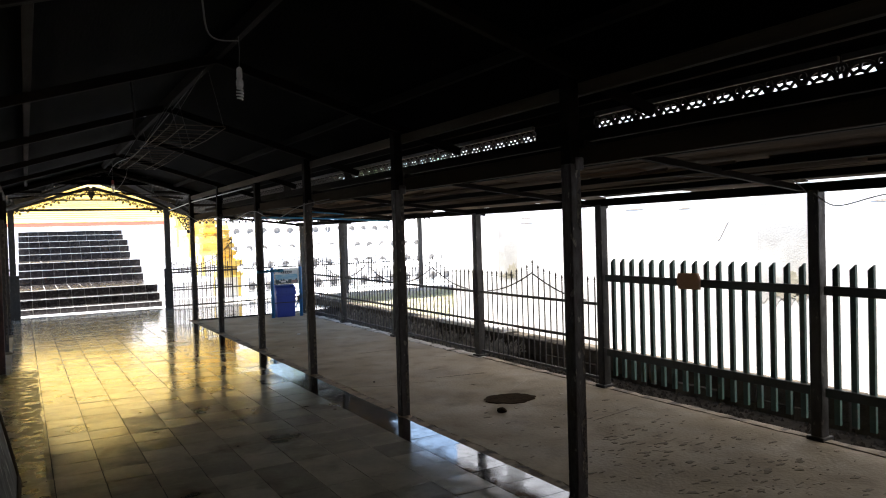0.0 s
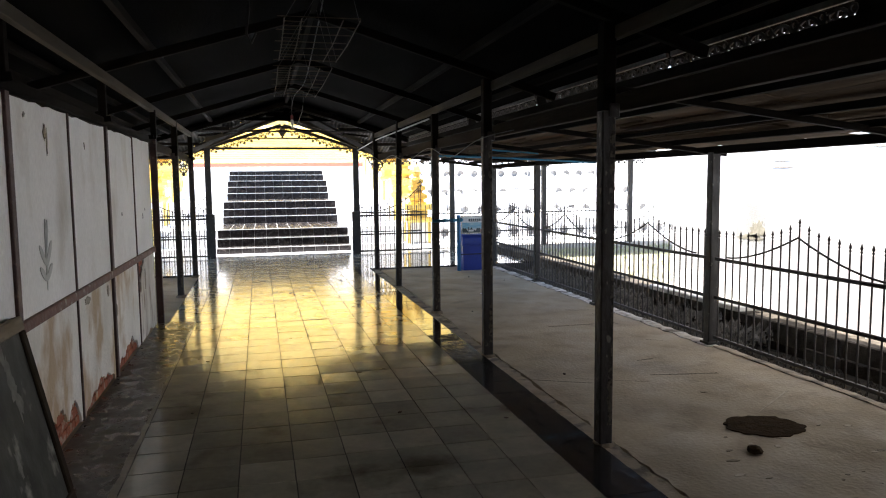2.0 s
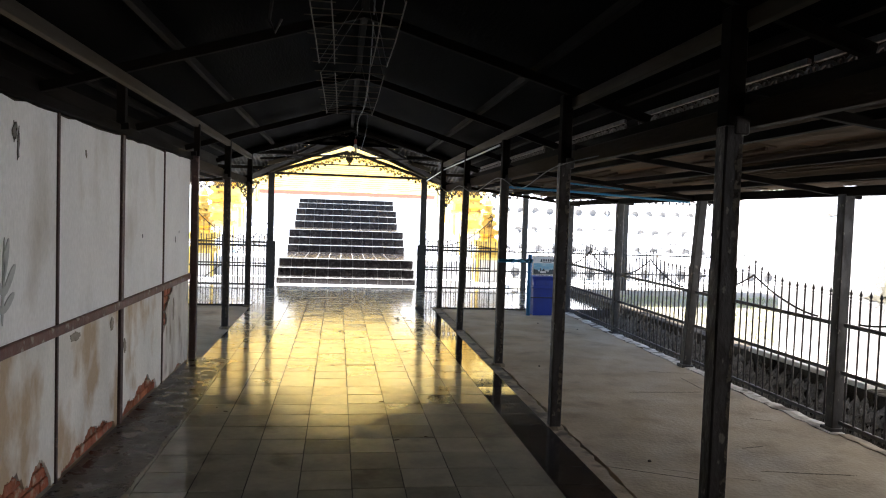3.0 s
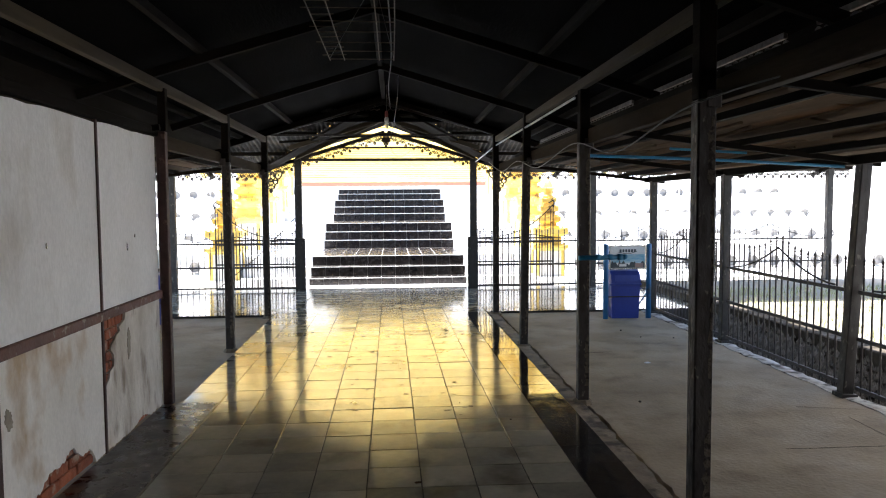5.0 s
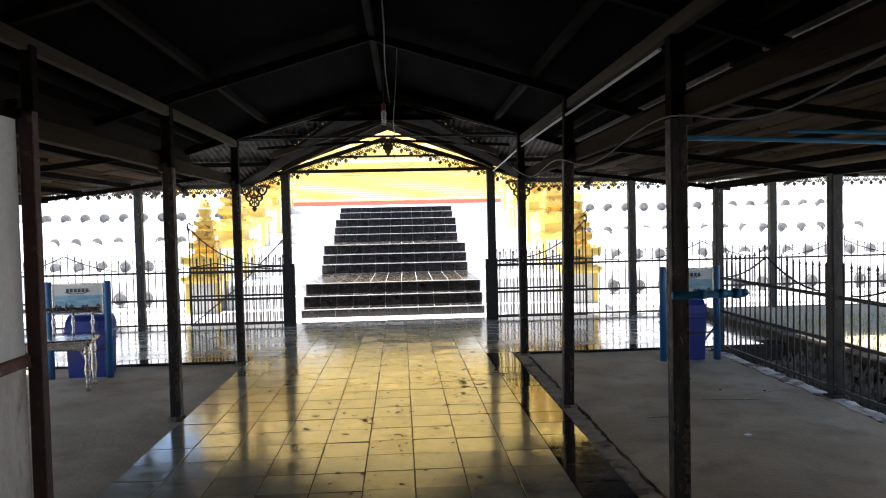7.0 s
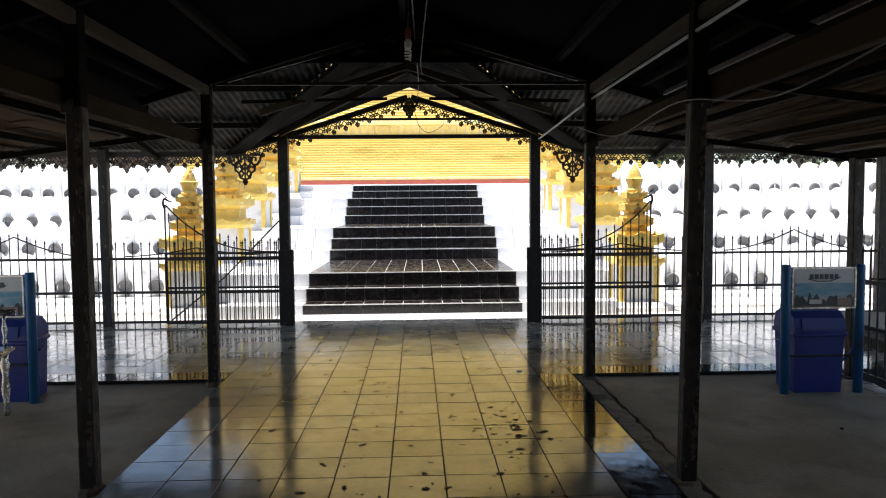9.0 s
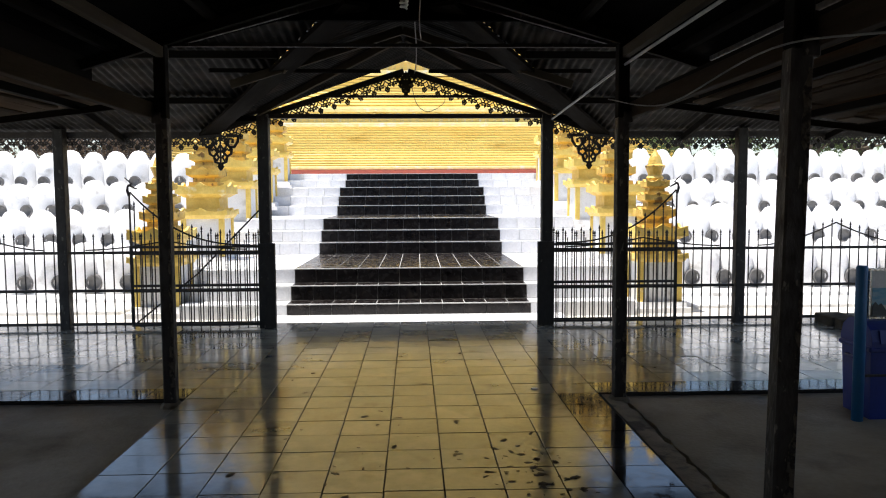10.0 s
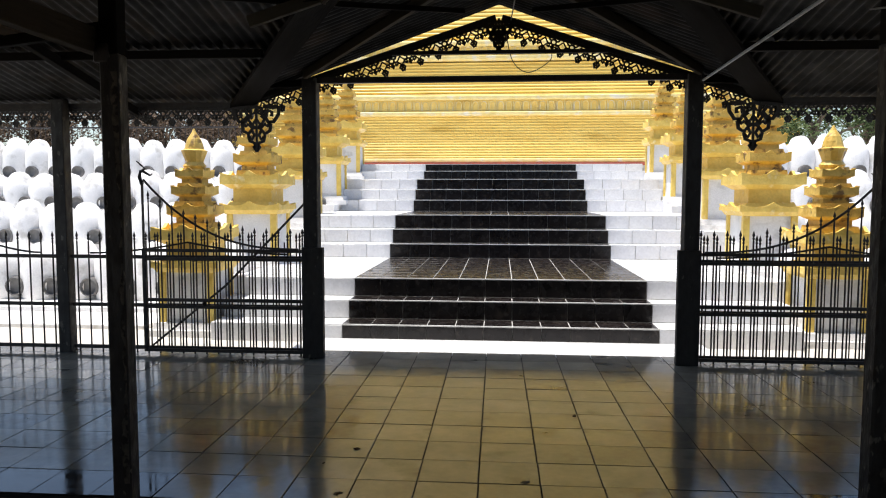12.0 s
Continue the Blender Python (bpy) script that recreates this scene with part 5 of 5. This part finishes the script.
part("hook_rod", Build().tube([(0, 0, 0.38), (0.02, 0, 0.1), (0.0, 0, -0.06), (0.03, 0, -0.12), (0.06, 0, -0.05)], 0.009, 6), M_STEEL, t)


def bin_stand(x0, x1, y):
    """Two blue posts with a printed board across their heads."""
    w = x1 - x0
    t = thing("sign_stand", "blue painted steel stand with a printed town-view board", "sign", "sign stands", T(x0, y, -0.03))
    for x in (0, w):
        p = part("post", Build().lathe([(0.036, 0), (0.036, 1.015), (0.03, 1.03)], 12, (x, 0, 0)), M_BLUE, t, "", True)
    part("cross_bar", Build().tube([(0.036, 0, 0.30), (w - 0.036, 0, 0.30)], 0.009, 6), M_STEEL, t)
    bd = part("board", Build().box(0.05, w - 0.05, -0.012, 0.008, 0.69, 1.0), M_BOARD_WHITE, t, "printed white board")
    part("sky_band", Build().box(0.065, w - 0.065, -0.0162, -0.0122, 0.77, 0.885), M_BOARD_SKY, bd, "printed blue sky")
    hills = [(0.065, 0.70)] + [(0.065 + (w - 0.13) * k / 24, 0.765 + 0.022 * math.sin(k * 0.9) + 0.016 * math.sin(k * 2.3) + (0.05 if k == 6 else 0)) for k in range(25)] + [(w - 0.065, 0.70)]
    part("skyline", Build().prism(hills, 1, -0.0205, -0.0165), M_BOARD_DARK, bd, "printed dark skyline")
    for nm, q in (("pale_patch", (0.18, 0.28, 0.72, 0.755)), ("pale_patch", (w - 0.2, w - 0.085, 0.705, 0.765))):
        part(nm, Build().box(q[0], q[1], -0.0245, -0.021, q[2], q[3]), M_BOARD_WHITE if q[0] < 0.2 else M_BOARD_ROSE, bd)
    cx = w / 2
    for k in range(6):
        lo = Build().box(cx - 0.115 + k * 0.04, cx - 0.115 + k * 0.04 + 0.028, -0.0165, -0.0125, 0.915, 0.955)
        part("dark_mark", lo, M_BOARD_DARK, bd, "dark block mark")
    part("swash", Build().ribbon([(cx - 0.13, 0.918), (cx - 0.06, 0.9), (cx + 0.05, 0.9), (cx + 0.13, 0.93)], 0.008, 0.004), M_BOARD_DARK, bd, "", False, T(0, -0.0145, 0))
    for nm, q in (("frame_top", (0.04, w - 0.04, 0.995, 1.012)), ("frame_bottom", (0.04, w - 0.04, 0.678, 0.695)), ("frame_side", (0.038, 0.055, 0.696, 0.994)), ("frame_side", (w - 0.055, w - 0.038, 0.696, 0.994))):
        part(nm, Build().box(q[0], q[1], -0.02, 0.012, q[2], q[3], 0.003), M_CHROME, bd)
    part("brace", Build().tube([(w - 0.1, 0.35, 0.02), (w - 0.02, 0.03, 0.34)], 0.011, 6), M_BLUE, t)
    return t


def waste_bin(x, y, s=1.0):
    t = thing("waste_bin", "blue plastic swing-lid waste bin on the concrete floor", "bin", "waste bins", T(x, y, -0.03))
    a, b = 0.187, 0.203
    body = Build().add([(-a, -a * 0.8, 0), (a, -a * 0.8, 0), (a, a * 0.8, 0), (-a, a * 0.8, 0), (-b, -b * 0.8, 0.47), (b, -b * 0.8, 0.47), (b, b * 0.8, 0.47), (-b, b * 0.8, 0.47)],
                       [(3, 2, 1, 0), (4, 5, 6, 7), (0, 1, 5, 4), (1, 2, 6, 5), (2, 3, 7, 6), (3, 0, 4, 7)])
    part("body", body, M_BIN, t)
    part("rim", Build().box(-0.222, 0.222, -0.182, 0.182, 0.455, 0.49, 0.01), M_BIN, t)
    dome_pts = [(-0.175, 0.49), (-0.175, 0.53), (-0.15, 0.60), (-0.09, 0.65), (0.0, 0.668), (0.09, 0.65), (0.15, 0.60), (0.175, 0.53), (0.175, 0.49)]
    part("lid", Build().prism(dome_pts, 0, -0.205, 0.205), M_BIN, t)
    part("flap", Build().prism([(-0.178, 0.515), (-0.160, 0.595), (-0.164, 0.60), (-0.186, 0.515)], 0, -0.15, 0.15), M_BIN, t)
    for sx in (-1, 1):
        part("handle", Build().tube([(sx * 0.215, -0.06, 0.40), (sx * 0.25, -0.05, 0.40), (sx * 0.25, 0.05, 0.40), (sx * 0.215, 0.06, 0.40)], 0.011, 6), M_BIN, t)
    return t


bin_stand(3.02, 3.62, 14.36)
waste_bin(3.30, 14.52)
bin_stand(-3.54, -2.93, 14.46)
waste_bin(-3.19, 14.64)

# stub of blue water pipe strapped to a walkway post
t = thing("pipe_stub", "blue plastic pipe stub with couplings strapped to a walkway post", "pipe", "", T(1.61, 10.19, 1.135))
part("pipe", Build().tube([(-0.05, 0, -0.004), (0.30, 0, 0.0)], 0.019, 10), M_PIPE, t, "", True)
for x, r in ((0.10, 0.025), (0.20, 0.024), (0.275, 0.027)):
    part("coupling", Build().tube([(x - 0.018, 0, 0), (x + 0.018, 0, 0)], r, 10), M_PIPE, t, "", True)
part("end_cap", Build().tube([(0.30, 0, 0), (0.325, 0, 0.004), (0.335, 0, 0.006)], 0.024, 10, False, 0.014), M_PIPE, t, "", True)

# stamped stainless bench
t = thing("metal_bench", "stamped stainless steel bench with turned back spindles", "bench", "", pose(-3.98, 13.50, -0.03, 0, 0, 13))
part("seat", Build().box(0, 1.2, 0, 0.42, 0.47, 0.51, 0.012), M_CHROME, t)
part("apron", Build().prism([(0.06, 0.469), (1.14, 0.469), (1.1, 0.40), (0.85, 0.43), (0.6, 0.39), (0.35, 0.43), (0.1, 0.40)], 1, 0.02, 0.035), M_CHROME, t)
for x in (0.06, 1.14):
    for y in (0.05, 0.37):
        part("leg", Build().lathe([(0.02, 0), (0.026, 0.03), (0.018, 0.08), (0.032, 0.2), (0.02, 0.3), (0.036, 0.38), (0.024, 0.42), (0.03, 0.469)], 10, (x, y, 0)), M_CHROME, t, "", True)
for i in range(7):
    part("spindle", Build().lathe([(0.012, 0.511), (0.018, 0.54), (0.01, 0.58), (0.022, 0.64), (0.01, 0.70), (0.016, 0.739)], 8, (0.06 + i * 0.18, 0.39, 0)), M_CHROME, t, "", True)
part("back_rail", Build().tube([(-0.02, 0.39, 0.76), (0.6, 0.40, 0.775), (1.22, 0.39, 0.76)], 0.024, 8), M_CHROME, t)
for x in (0.06, 1.14):
    part("corner_scroll", Build().ribbon([(0, 0.46), (0.02, 0.40), (-0.03, 0.36), (-0.05, 0.41), (-0.02, 0.44)] if x > 1 else [(0, 0.46), (-0.02, 0.40), (0.03, 0.36), (0.05, 0.41), (0.02, 0.44)], 0.02, 0.012), M_CHROME, t, "", False, T(x, 0.0, 0))

# marks and litter on the floor
mud = blotch(2.73, 5.58, 0.26, 0.2, 33, 0.11, 60)
tagged(part("mud_patch", Build().prism(mud, 2, -0.029, -0.022), M_MUD), "round patch of dried mud on the concrete", "mud patch")


def lump(name, label, x, y, z, r, seed, mat, cat):
    random.seed(seed)
    b = Build().lathe([(r * 0.8, 0), (r, r * 0.3), (r * 0.8, r * 0.7), (r * 0.3, r * 0.95)], 9, (0, 0, 0))
    b.v = [(p[0] * random.uniform(0.75, 1.25), p[1] * random.uniform(0.7, 1.2), p[2]) for p in b.v]
    return tagged(part(name, b, mat, None, label, False, T(x, y, z, seed * 40)), "", cat, "floor litter")


lump("stone", "small dark stone lying on the concrete", 2.37, 5.2, -0.03, 0.045, 3, M_MUD, "stone")
random.seed(14)
for k in range(6):
    lump("pebble", "small pebble lying on the concrete floor", random.uniform(1.9, 3.5), random.uniform(2.5, 13.5), -0.03, random.uniform(0.008, 0.016), k + 5, M_STONE, "pebble")
random.seed(23)
for k in range(14):
    x, y = random.uniform(1.9, 3.6), random.uniform(1.0, 13.5)
    pale = k % 3 == 0
    a, b = random.uniform(0.06, 0.26), random.uniform(0.004, 0.011)
    tagged(part("scratch", Build().prism(blotch(0, 0, a, b, k + 90, 0.6, 40), 2, 0.0003, 0.0016), M_SCRATCH if pale else M_SCAR, None, "", False, T(x, y, -0.0297, random.choice((0, 0, 25, 90, -20)) + random.uniform(-15, 15))), "pale scratch worn into the concrete" if pale else "dark scar worn into the concrete", "scratch", "floor scratches")
pits, flecks = Build(), Build()
random.seed(29)
for k in range(420):
    x, y = random.gauss(2.75, 0.55), random.gauss(3.1, 1.0)
    if not 1.75 < x < 3.7:
        continue
    r = random.choice((0.006, 0.009, 0.013, 0.02))
    shape = blotch(x, y, r * random.uniform(1.0, 2.2), r * random.uniform(0.5, 1.0), k + 300, 0.5, 12)
    (flecks if k % 4 == 0 else pits).prism(shape, 2, -0.0298, -0.0283 + 0.0006 * (k % 3))
tagged(part("pits", pits, M_PIT), "small dark pits and scabs in the broken concrete", "worn patch", "", "stuff")
tagged(part("flecks", flecks, M_SCRATCH), "small pale flecks in the broken concrete", "worn patch", "", "stuff")
tagged(part("paper_scrap", Build().prism(blotch(0, 0, 0.035, 0.02, 6, 0.3, 9), 2, 0.0004, 0.008), M_BOARD_WHITE, None, "", False, T(2.62, 11.6, -0.0295, 30)), "small white paper scrap on the concrete", "paper")
# leaf scraps and dirt on the tiles
random.seed(15)
for k in range(16):
    x, y = random.uniform(-1.3, 1.2), random.uniform(6.0, 16.5)
    s = random.uniform(0.006, 0.014)
    tagged(part("leaf_scrap", Build().prism(blotch(0, 0, s * 1.6, s, k, 0.3, 9), 2, 0.0004, 0.003), M_MUD, None, "", False, T(x, y, 0.001, random.uniform(0, 180))), "dry leaf scrap lying on the tiles", "leaf", "floor litter")
random.seed(18)
for k in range(230):
    cx, cy, sd = ((0.72, 13.5, 0.15), (0.0, 12.6, 0.5), (0.78, 13.4, 0.26), (0.0, 13.6, 0.6), (0.3, 11.2, 0.5))[k % 5]
    x, y = random.gauss(cx, sd), random.gauss(cy, sd * 1.3)
    if not -1.2 < x < 1.0:
        continue
    a = random.choice((0.006, 0.009, 0.012, 0.016, 0.026))
    b = a * random.uniform(0.35, 0.8)
    tagged(part("scuff", Build().prism(blotch(0, 0, a, b, k + 60, 0.5, 18), 2, 0.0002, 0.001), M_SCUFF, None, "", False, T(x, y, 0.0008, random.uniform(0, 180))), "small dry dirt mark on the tiles", "stain", "floor scuffs")
tagged(part("paper_scrap", Build().prism(blotch(0, 0, 0.03, 0.018, 5, 0.3, 9), 2, 0.0004, 0.006), M_BOARD_WHITE, None, "", False, T(1.0, 15.15, 0.001)), "small white paper scrap on the tiles", "paper")

# lime-washed stones and grass beyond the side fence
grass = Build()
random.seed(16)
for k in range(6000):
    x, y = random.uniform(5.1, 9.6), random.uniform(10.7, 16.8)
    if 4.7 < x < 5.1:
        continue
    h, a = random.uniform(0.03, 0.09), random.uniform(0, 6.28)
    z = -0.2 if x < 5 else 0.06
    dx, dy = 0.007 * math.cos(a), 0.007 * math.sin(a)
    grass.add([(x - dx, y - dy, z), (x + dx, y + dy, z), (x + dy * 2, y - dx * 2, z + h)], [(0, 1, 2)])
tagged(part("grass", grass, M_GRASS), "short dry yellow-green grass beyond the fence", "grass", "", "stuff")
gr = Build()
for k in range(2600):
    x, y, r = random.uniform(3.96, 4.72), random.uniform(-2, 14.8), random.uniform(0.012, 0.035)
    gr.add([(x - r, y, -0.2), (x, y - r, -0.2), (x + r, y, -0.2), (x, y + r, -0.2), (x, y, -0.2 + r * 1.1)], [(0, 1, 4), (1, 2, 4), (2, 3, 4), (3, 0, 4)])
ru = Build()
for k in range(3200):
    x, y, r = random.uniform(4.0, 4.76), random.uniform(8.0, 14.6), random.uniform(0.012, 0.045)
    z = -0.2 + 0.26 * (x - 4.0) / 0.76 * random.uniform(0.5, 1)
    ru.add([(x - r, y, z - 0.04), (x, y - r, z - 0.04), (x + r, y + 0.01, z - 0.04), (x, y + r, z - 0.04), (x + 0.01, y, z + r * 0.5)], [(0, 1, 4), (1, 2, 4), (2, 3, 4), (3, 0, 4)])
tagged(part("rubble", ru, M_RUBBLE), "grey-brown rubble heaped against the stone edge", "rubble", "", "stuff")
tagged(part("concrete_slab", Build().box(0, 0.42, 0, 1.9, 0, 0.06, 0.01), M_PAVE, None, "", False, T(4.73, 8.6, 0.105, 1.0)), "pale concrete slab lying on the stone edge", "slab")
tagged(part("gravel", gr, M_SOIL), "dark gravel along the fence foot", "gravel", "", "stuff")

# ---- beyond the terrace ----


def tree(x, y, z, h, r, seed, mat, label):
    random.seed(seed)
    t = thing("tree", label, "tree", "far trees", T(x, y, z))
    tr = Build().tube([(0, 0, 0), (0.1, 0.05, h * 0.3), (-0.05, 0.1, h * 0.6)], 0.2, 9, False, 0.11)
    clumps = []
    for k in range(9):
        a, u = random.uniform(0, 6.28), random.uniform(0.35, 1.0)
        e = Vector((r * u * math.cos(a), r * u * math.sin(a), h * random.uniform(0.5, 0.98)))
        tr.tube([(0, 0.05, h * random.uniform(0.3, 0.55)), (e.x * 0.5, e.y * 0.5, e.z * 0.85), e], 0.07, 6, False, 0.02)
        clumps.append((e, random.uniform(0.3, 0.55) * r))
    part("trunk", tr, M_BARK, t)
    lv = Build()
    for e, cr in clumps:
        for q in range(420):
            p = e + Vector((random.gauss(0, 0.5), random.gauss(0, 0.5), random.gauss(0, 0.38))) * cr
            s = random.uniform(0.05, 0.11)
            d = Vector((random.uniform(-1, 1), random.uniform(-1, 1), random.uniform(-0.6, 0.6))).normalized()
            w = d.cross(Vector((random.uniform(-1, 1), random.uniform(-1, 1), 1))).normalized() * s * 0.45
            lv.add([p - d * s, p + w, p + d * s, p - w], [(0, 1, 2, 3)])
    part("crown", lv, mat, t)
    return t


tree(16.5, 46, 0, 8.5, 4.0, 1, M_LEAF, "dark green leafy tree behind the terrace")
tree(19.0, 40, 0, 7.6, 3.6, 2, M_LEAF, "dark green leafy tree behind the terrace")
tree(25.0, 43, 0, 8.0, 4.0, 3, M_LEAF, "dark green leafy tree behind the terrace")
tree(-15.5, 44, 0, 8.2, 3.6, 4, M_NET, "dry brown tree behind the terrace railing")
tree(-19.5, 41, 0, 7.8, 3.8, 5, M_NET, "dry brown tree behind the terrace railing")
tree(-26.0, 43, 0, 8.2, 4.0, 6, M_LEAF, "dark green leafy tree behind the terrace")
for k, x in enumerate((-9.5, -11.6, -13.8, -16.2, -18.8)):
    tree(x, 36.5 + k % 2, 1.6, 3.4, 1.7, 20 + k, M_NET, "dense dry brown bush behind the domes")
for k, x in enumerate((10.2, 12.4, 14.8, 17.2)):
    tree(x, 36.5 + k % 2, 1.6, 3.6, 1.8, 30 + k, M_LEAF, "dense dark green bush behind the domes")
t = thing("terrace_railing", "dark iron railing along the terrace", "railing", "", T(-13.5, 30.6, 2.03))
for z in (0.12, 0.62, 1.15):
    part("rail", Build().box(0, 6.6, -0.02, 0.02, z - 0.02, z + 0.02), M_IRON, t)
for i in range(45):
    part("baluster", BARS[min(BARS)], None, t, "", False, Matrix.Translation((0.075 + i * 0.15, 0, 0.02)) @ Matrix.Diagonal((1.3, 1.3, 1.25 / min(BARS)[0], 1)))

cable("power_cable", "loose grey cable tangled on the fence post head", [(3.72, 3.07, 1.86), (3.6, 3.2, 1.99), (3.3, 3.5, 2.0), (2.9, 3.9, 2.03)], 0.005, M_WIRE)
cable("power_cable", "loose grey cable drooping from the fence post head", [(3.74, 3.02, 1.84), (3.66, 2.8, 1.74), (3.7, 2.5, 1.8), (3.8, 2.1, 1.86)], 0.005, M_WIRE)

# ---- floor tiles, last ----
random.seed(21)
floor_ob = bpy.data.objects["floor"]
tile_m = Build().box(0.003, ST - 0.003, 0.003, ST - 0.003, -0.012, 0, 0.0016).mesh("tile", M_TILE)
near, rest, rest_b = 0, Build(), Build()
TW, TX0 = 0.3045, 0.262 - 6 * 0.3045
# the courses were laid a little wider or tighter as the work went on
courses = [9.186 - 0.3115 * j for j in range(44, 0, -1)] + [9.186 + 0.3158 * j for j in range(12)] + [12.976 + 0.293 * j for j in range(7)]
courses = [(y, b - y, False) for y, b in zip(courses, courses[1:] + [AISLE_Y])]
rows = courses + [(AISLE_Y + j * 0.2925, 0.2925, True) for j in range(11)]
slip = [random.uniform(-0.012, 0.012) for _ in range(10)]
for y_row, deep, aisle in rows:
    for c in range(-23, 33) if aisle else range(0, 10):
        # the column joints drift slightly sideways along the walk
        x, w = TX0 + c * TW - 0.0055 * (y_row - 9.5), TW
        y = y_row if aisle else y_row + slip[c]
        if y + deep > AISLE_Y and not aisle:
            deep = AISLE_Y - y
        if deep < 0.03 or y < -4.45:
            continue
        black = (c == 9 and not aisle) or (aisle and y < AISLE_Y + 0.1 and (c > 9 or c < 0))
        dz = random.uniform(-0.0022, 0.0)
        rx, ry = random.gauss(0, 0.004), random.gauss(0, 0.004)
        if 8.9 < y and 0 <= c < 9 and near < 295 and not black:
            near += 1
            part("tile", tile_m, None, floor_ob, "", False, pose(x, y, dz, math.degrees(rx) * 0.7, math.degrees(ry) * 0.7, 0) @ Matrix.Diagonal((w / ST, deep / ST, 1, 1)))
        else:
            b = rest_b if black else rest
            zs = [dz + rx * (v - 0.5) * ST + ry * (u - 0.5) * w for u, v in ((0, 0), (1, 0), (1, 1), (0, 1))]
            a, e, g, h = x + 0.0034, x + w - 0.0034, y + 0.0034, y + deep - 0.0034
            b.add([(a, g, -0.012), (e, g, -0.012), (e, h, -0.012), (a, h, -0.012), (a, g, zs[0]), (e, g, zs[1]), (e, h, zs[2]), (a, h, zs[3])],
                  [(4, 5, 6, 7), (0, 1, 5, 4), (1, 2, 6, 5), (2, 3, 7, 6), (3, 0, 4, 7)])
tagged(part("tiles", rest, M_TILE, floor_ob), kind="stuff")
tagged(part("border_tiles", rest_b, M_BLACK, floor_ob, "polished black border tiles"), kind="stuff")
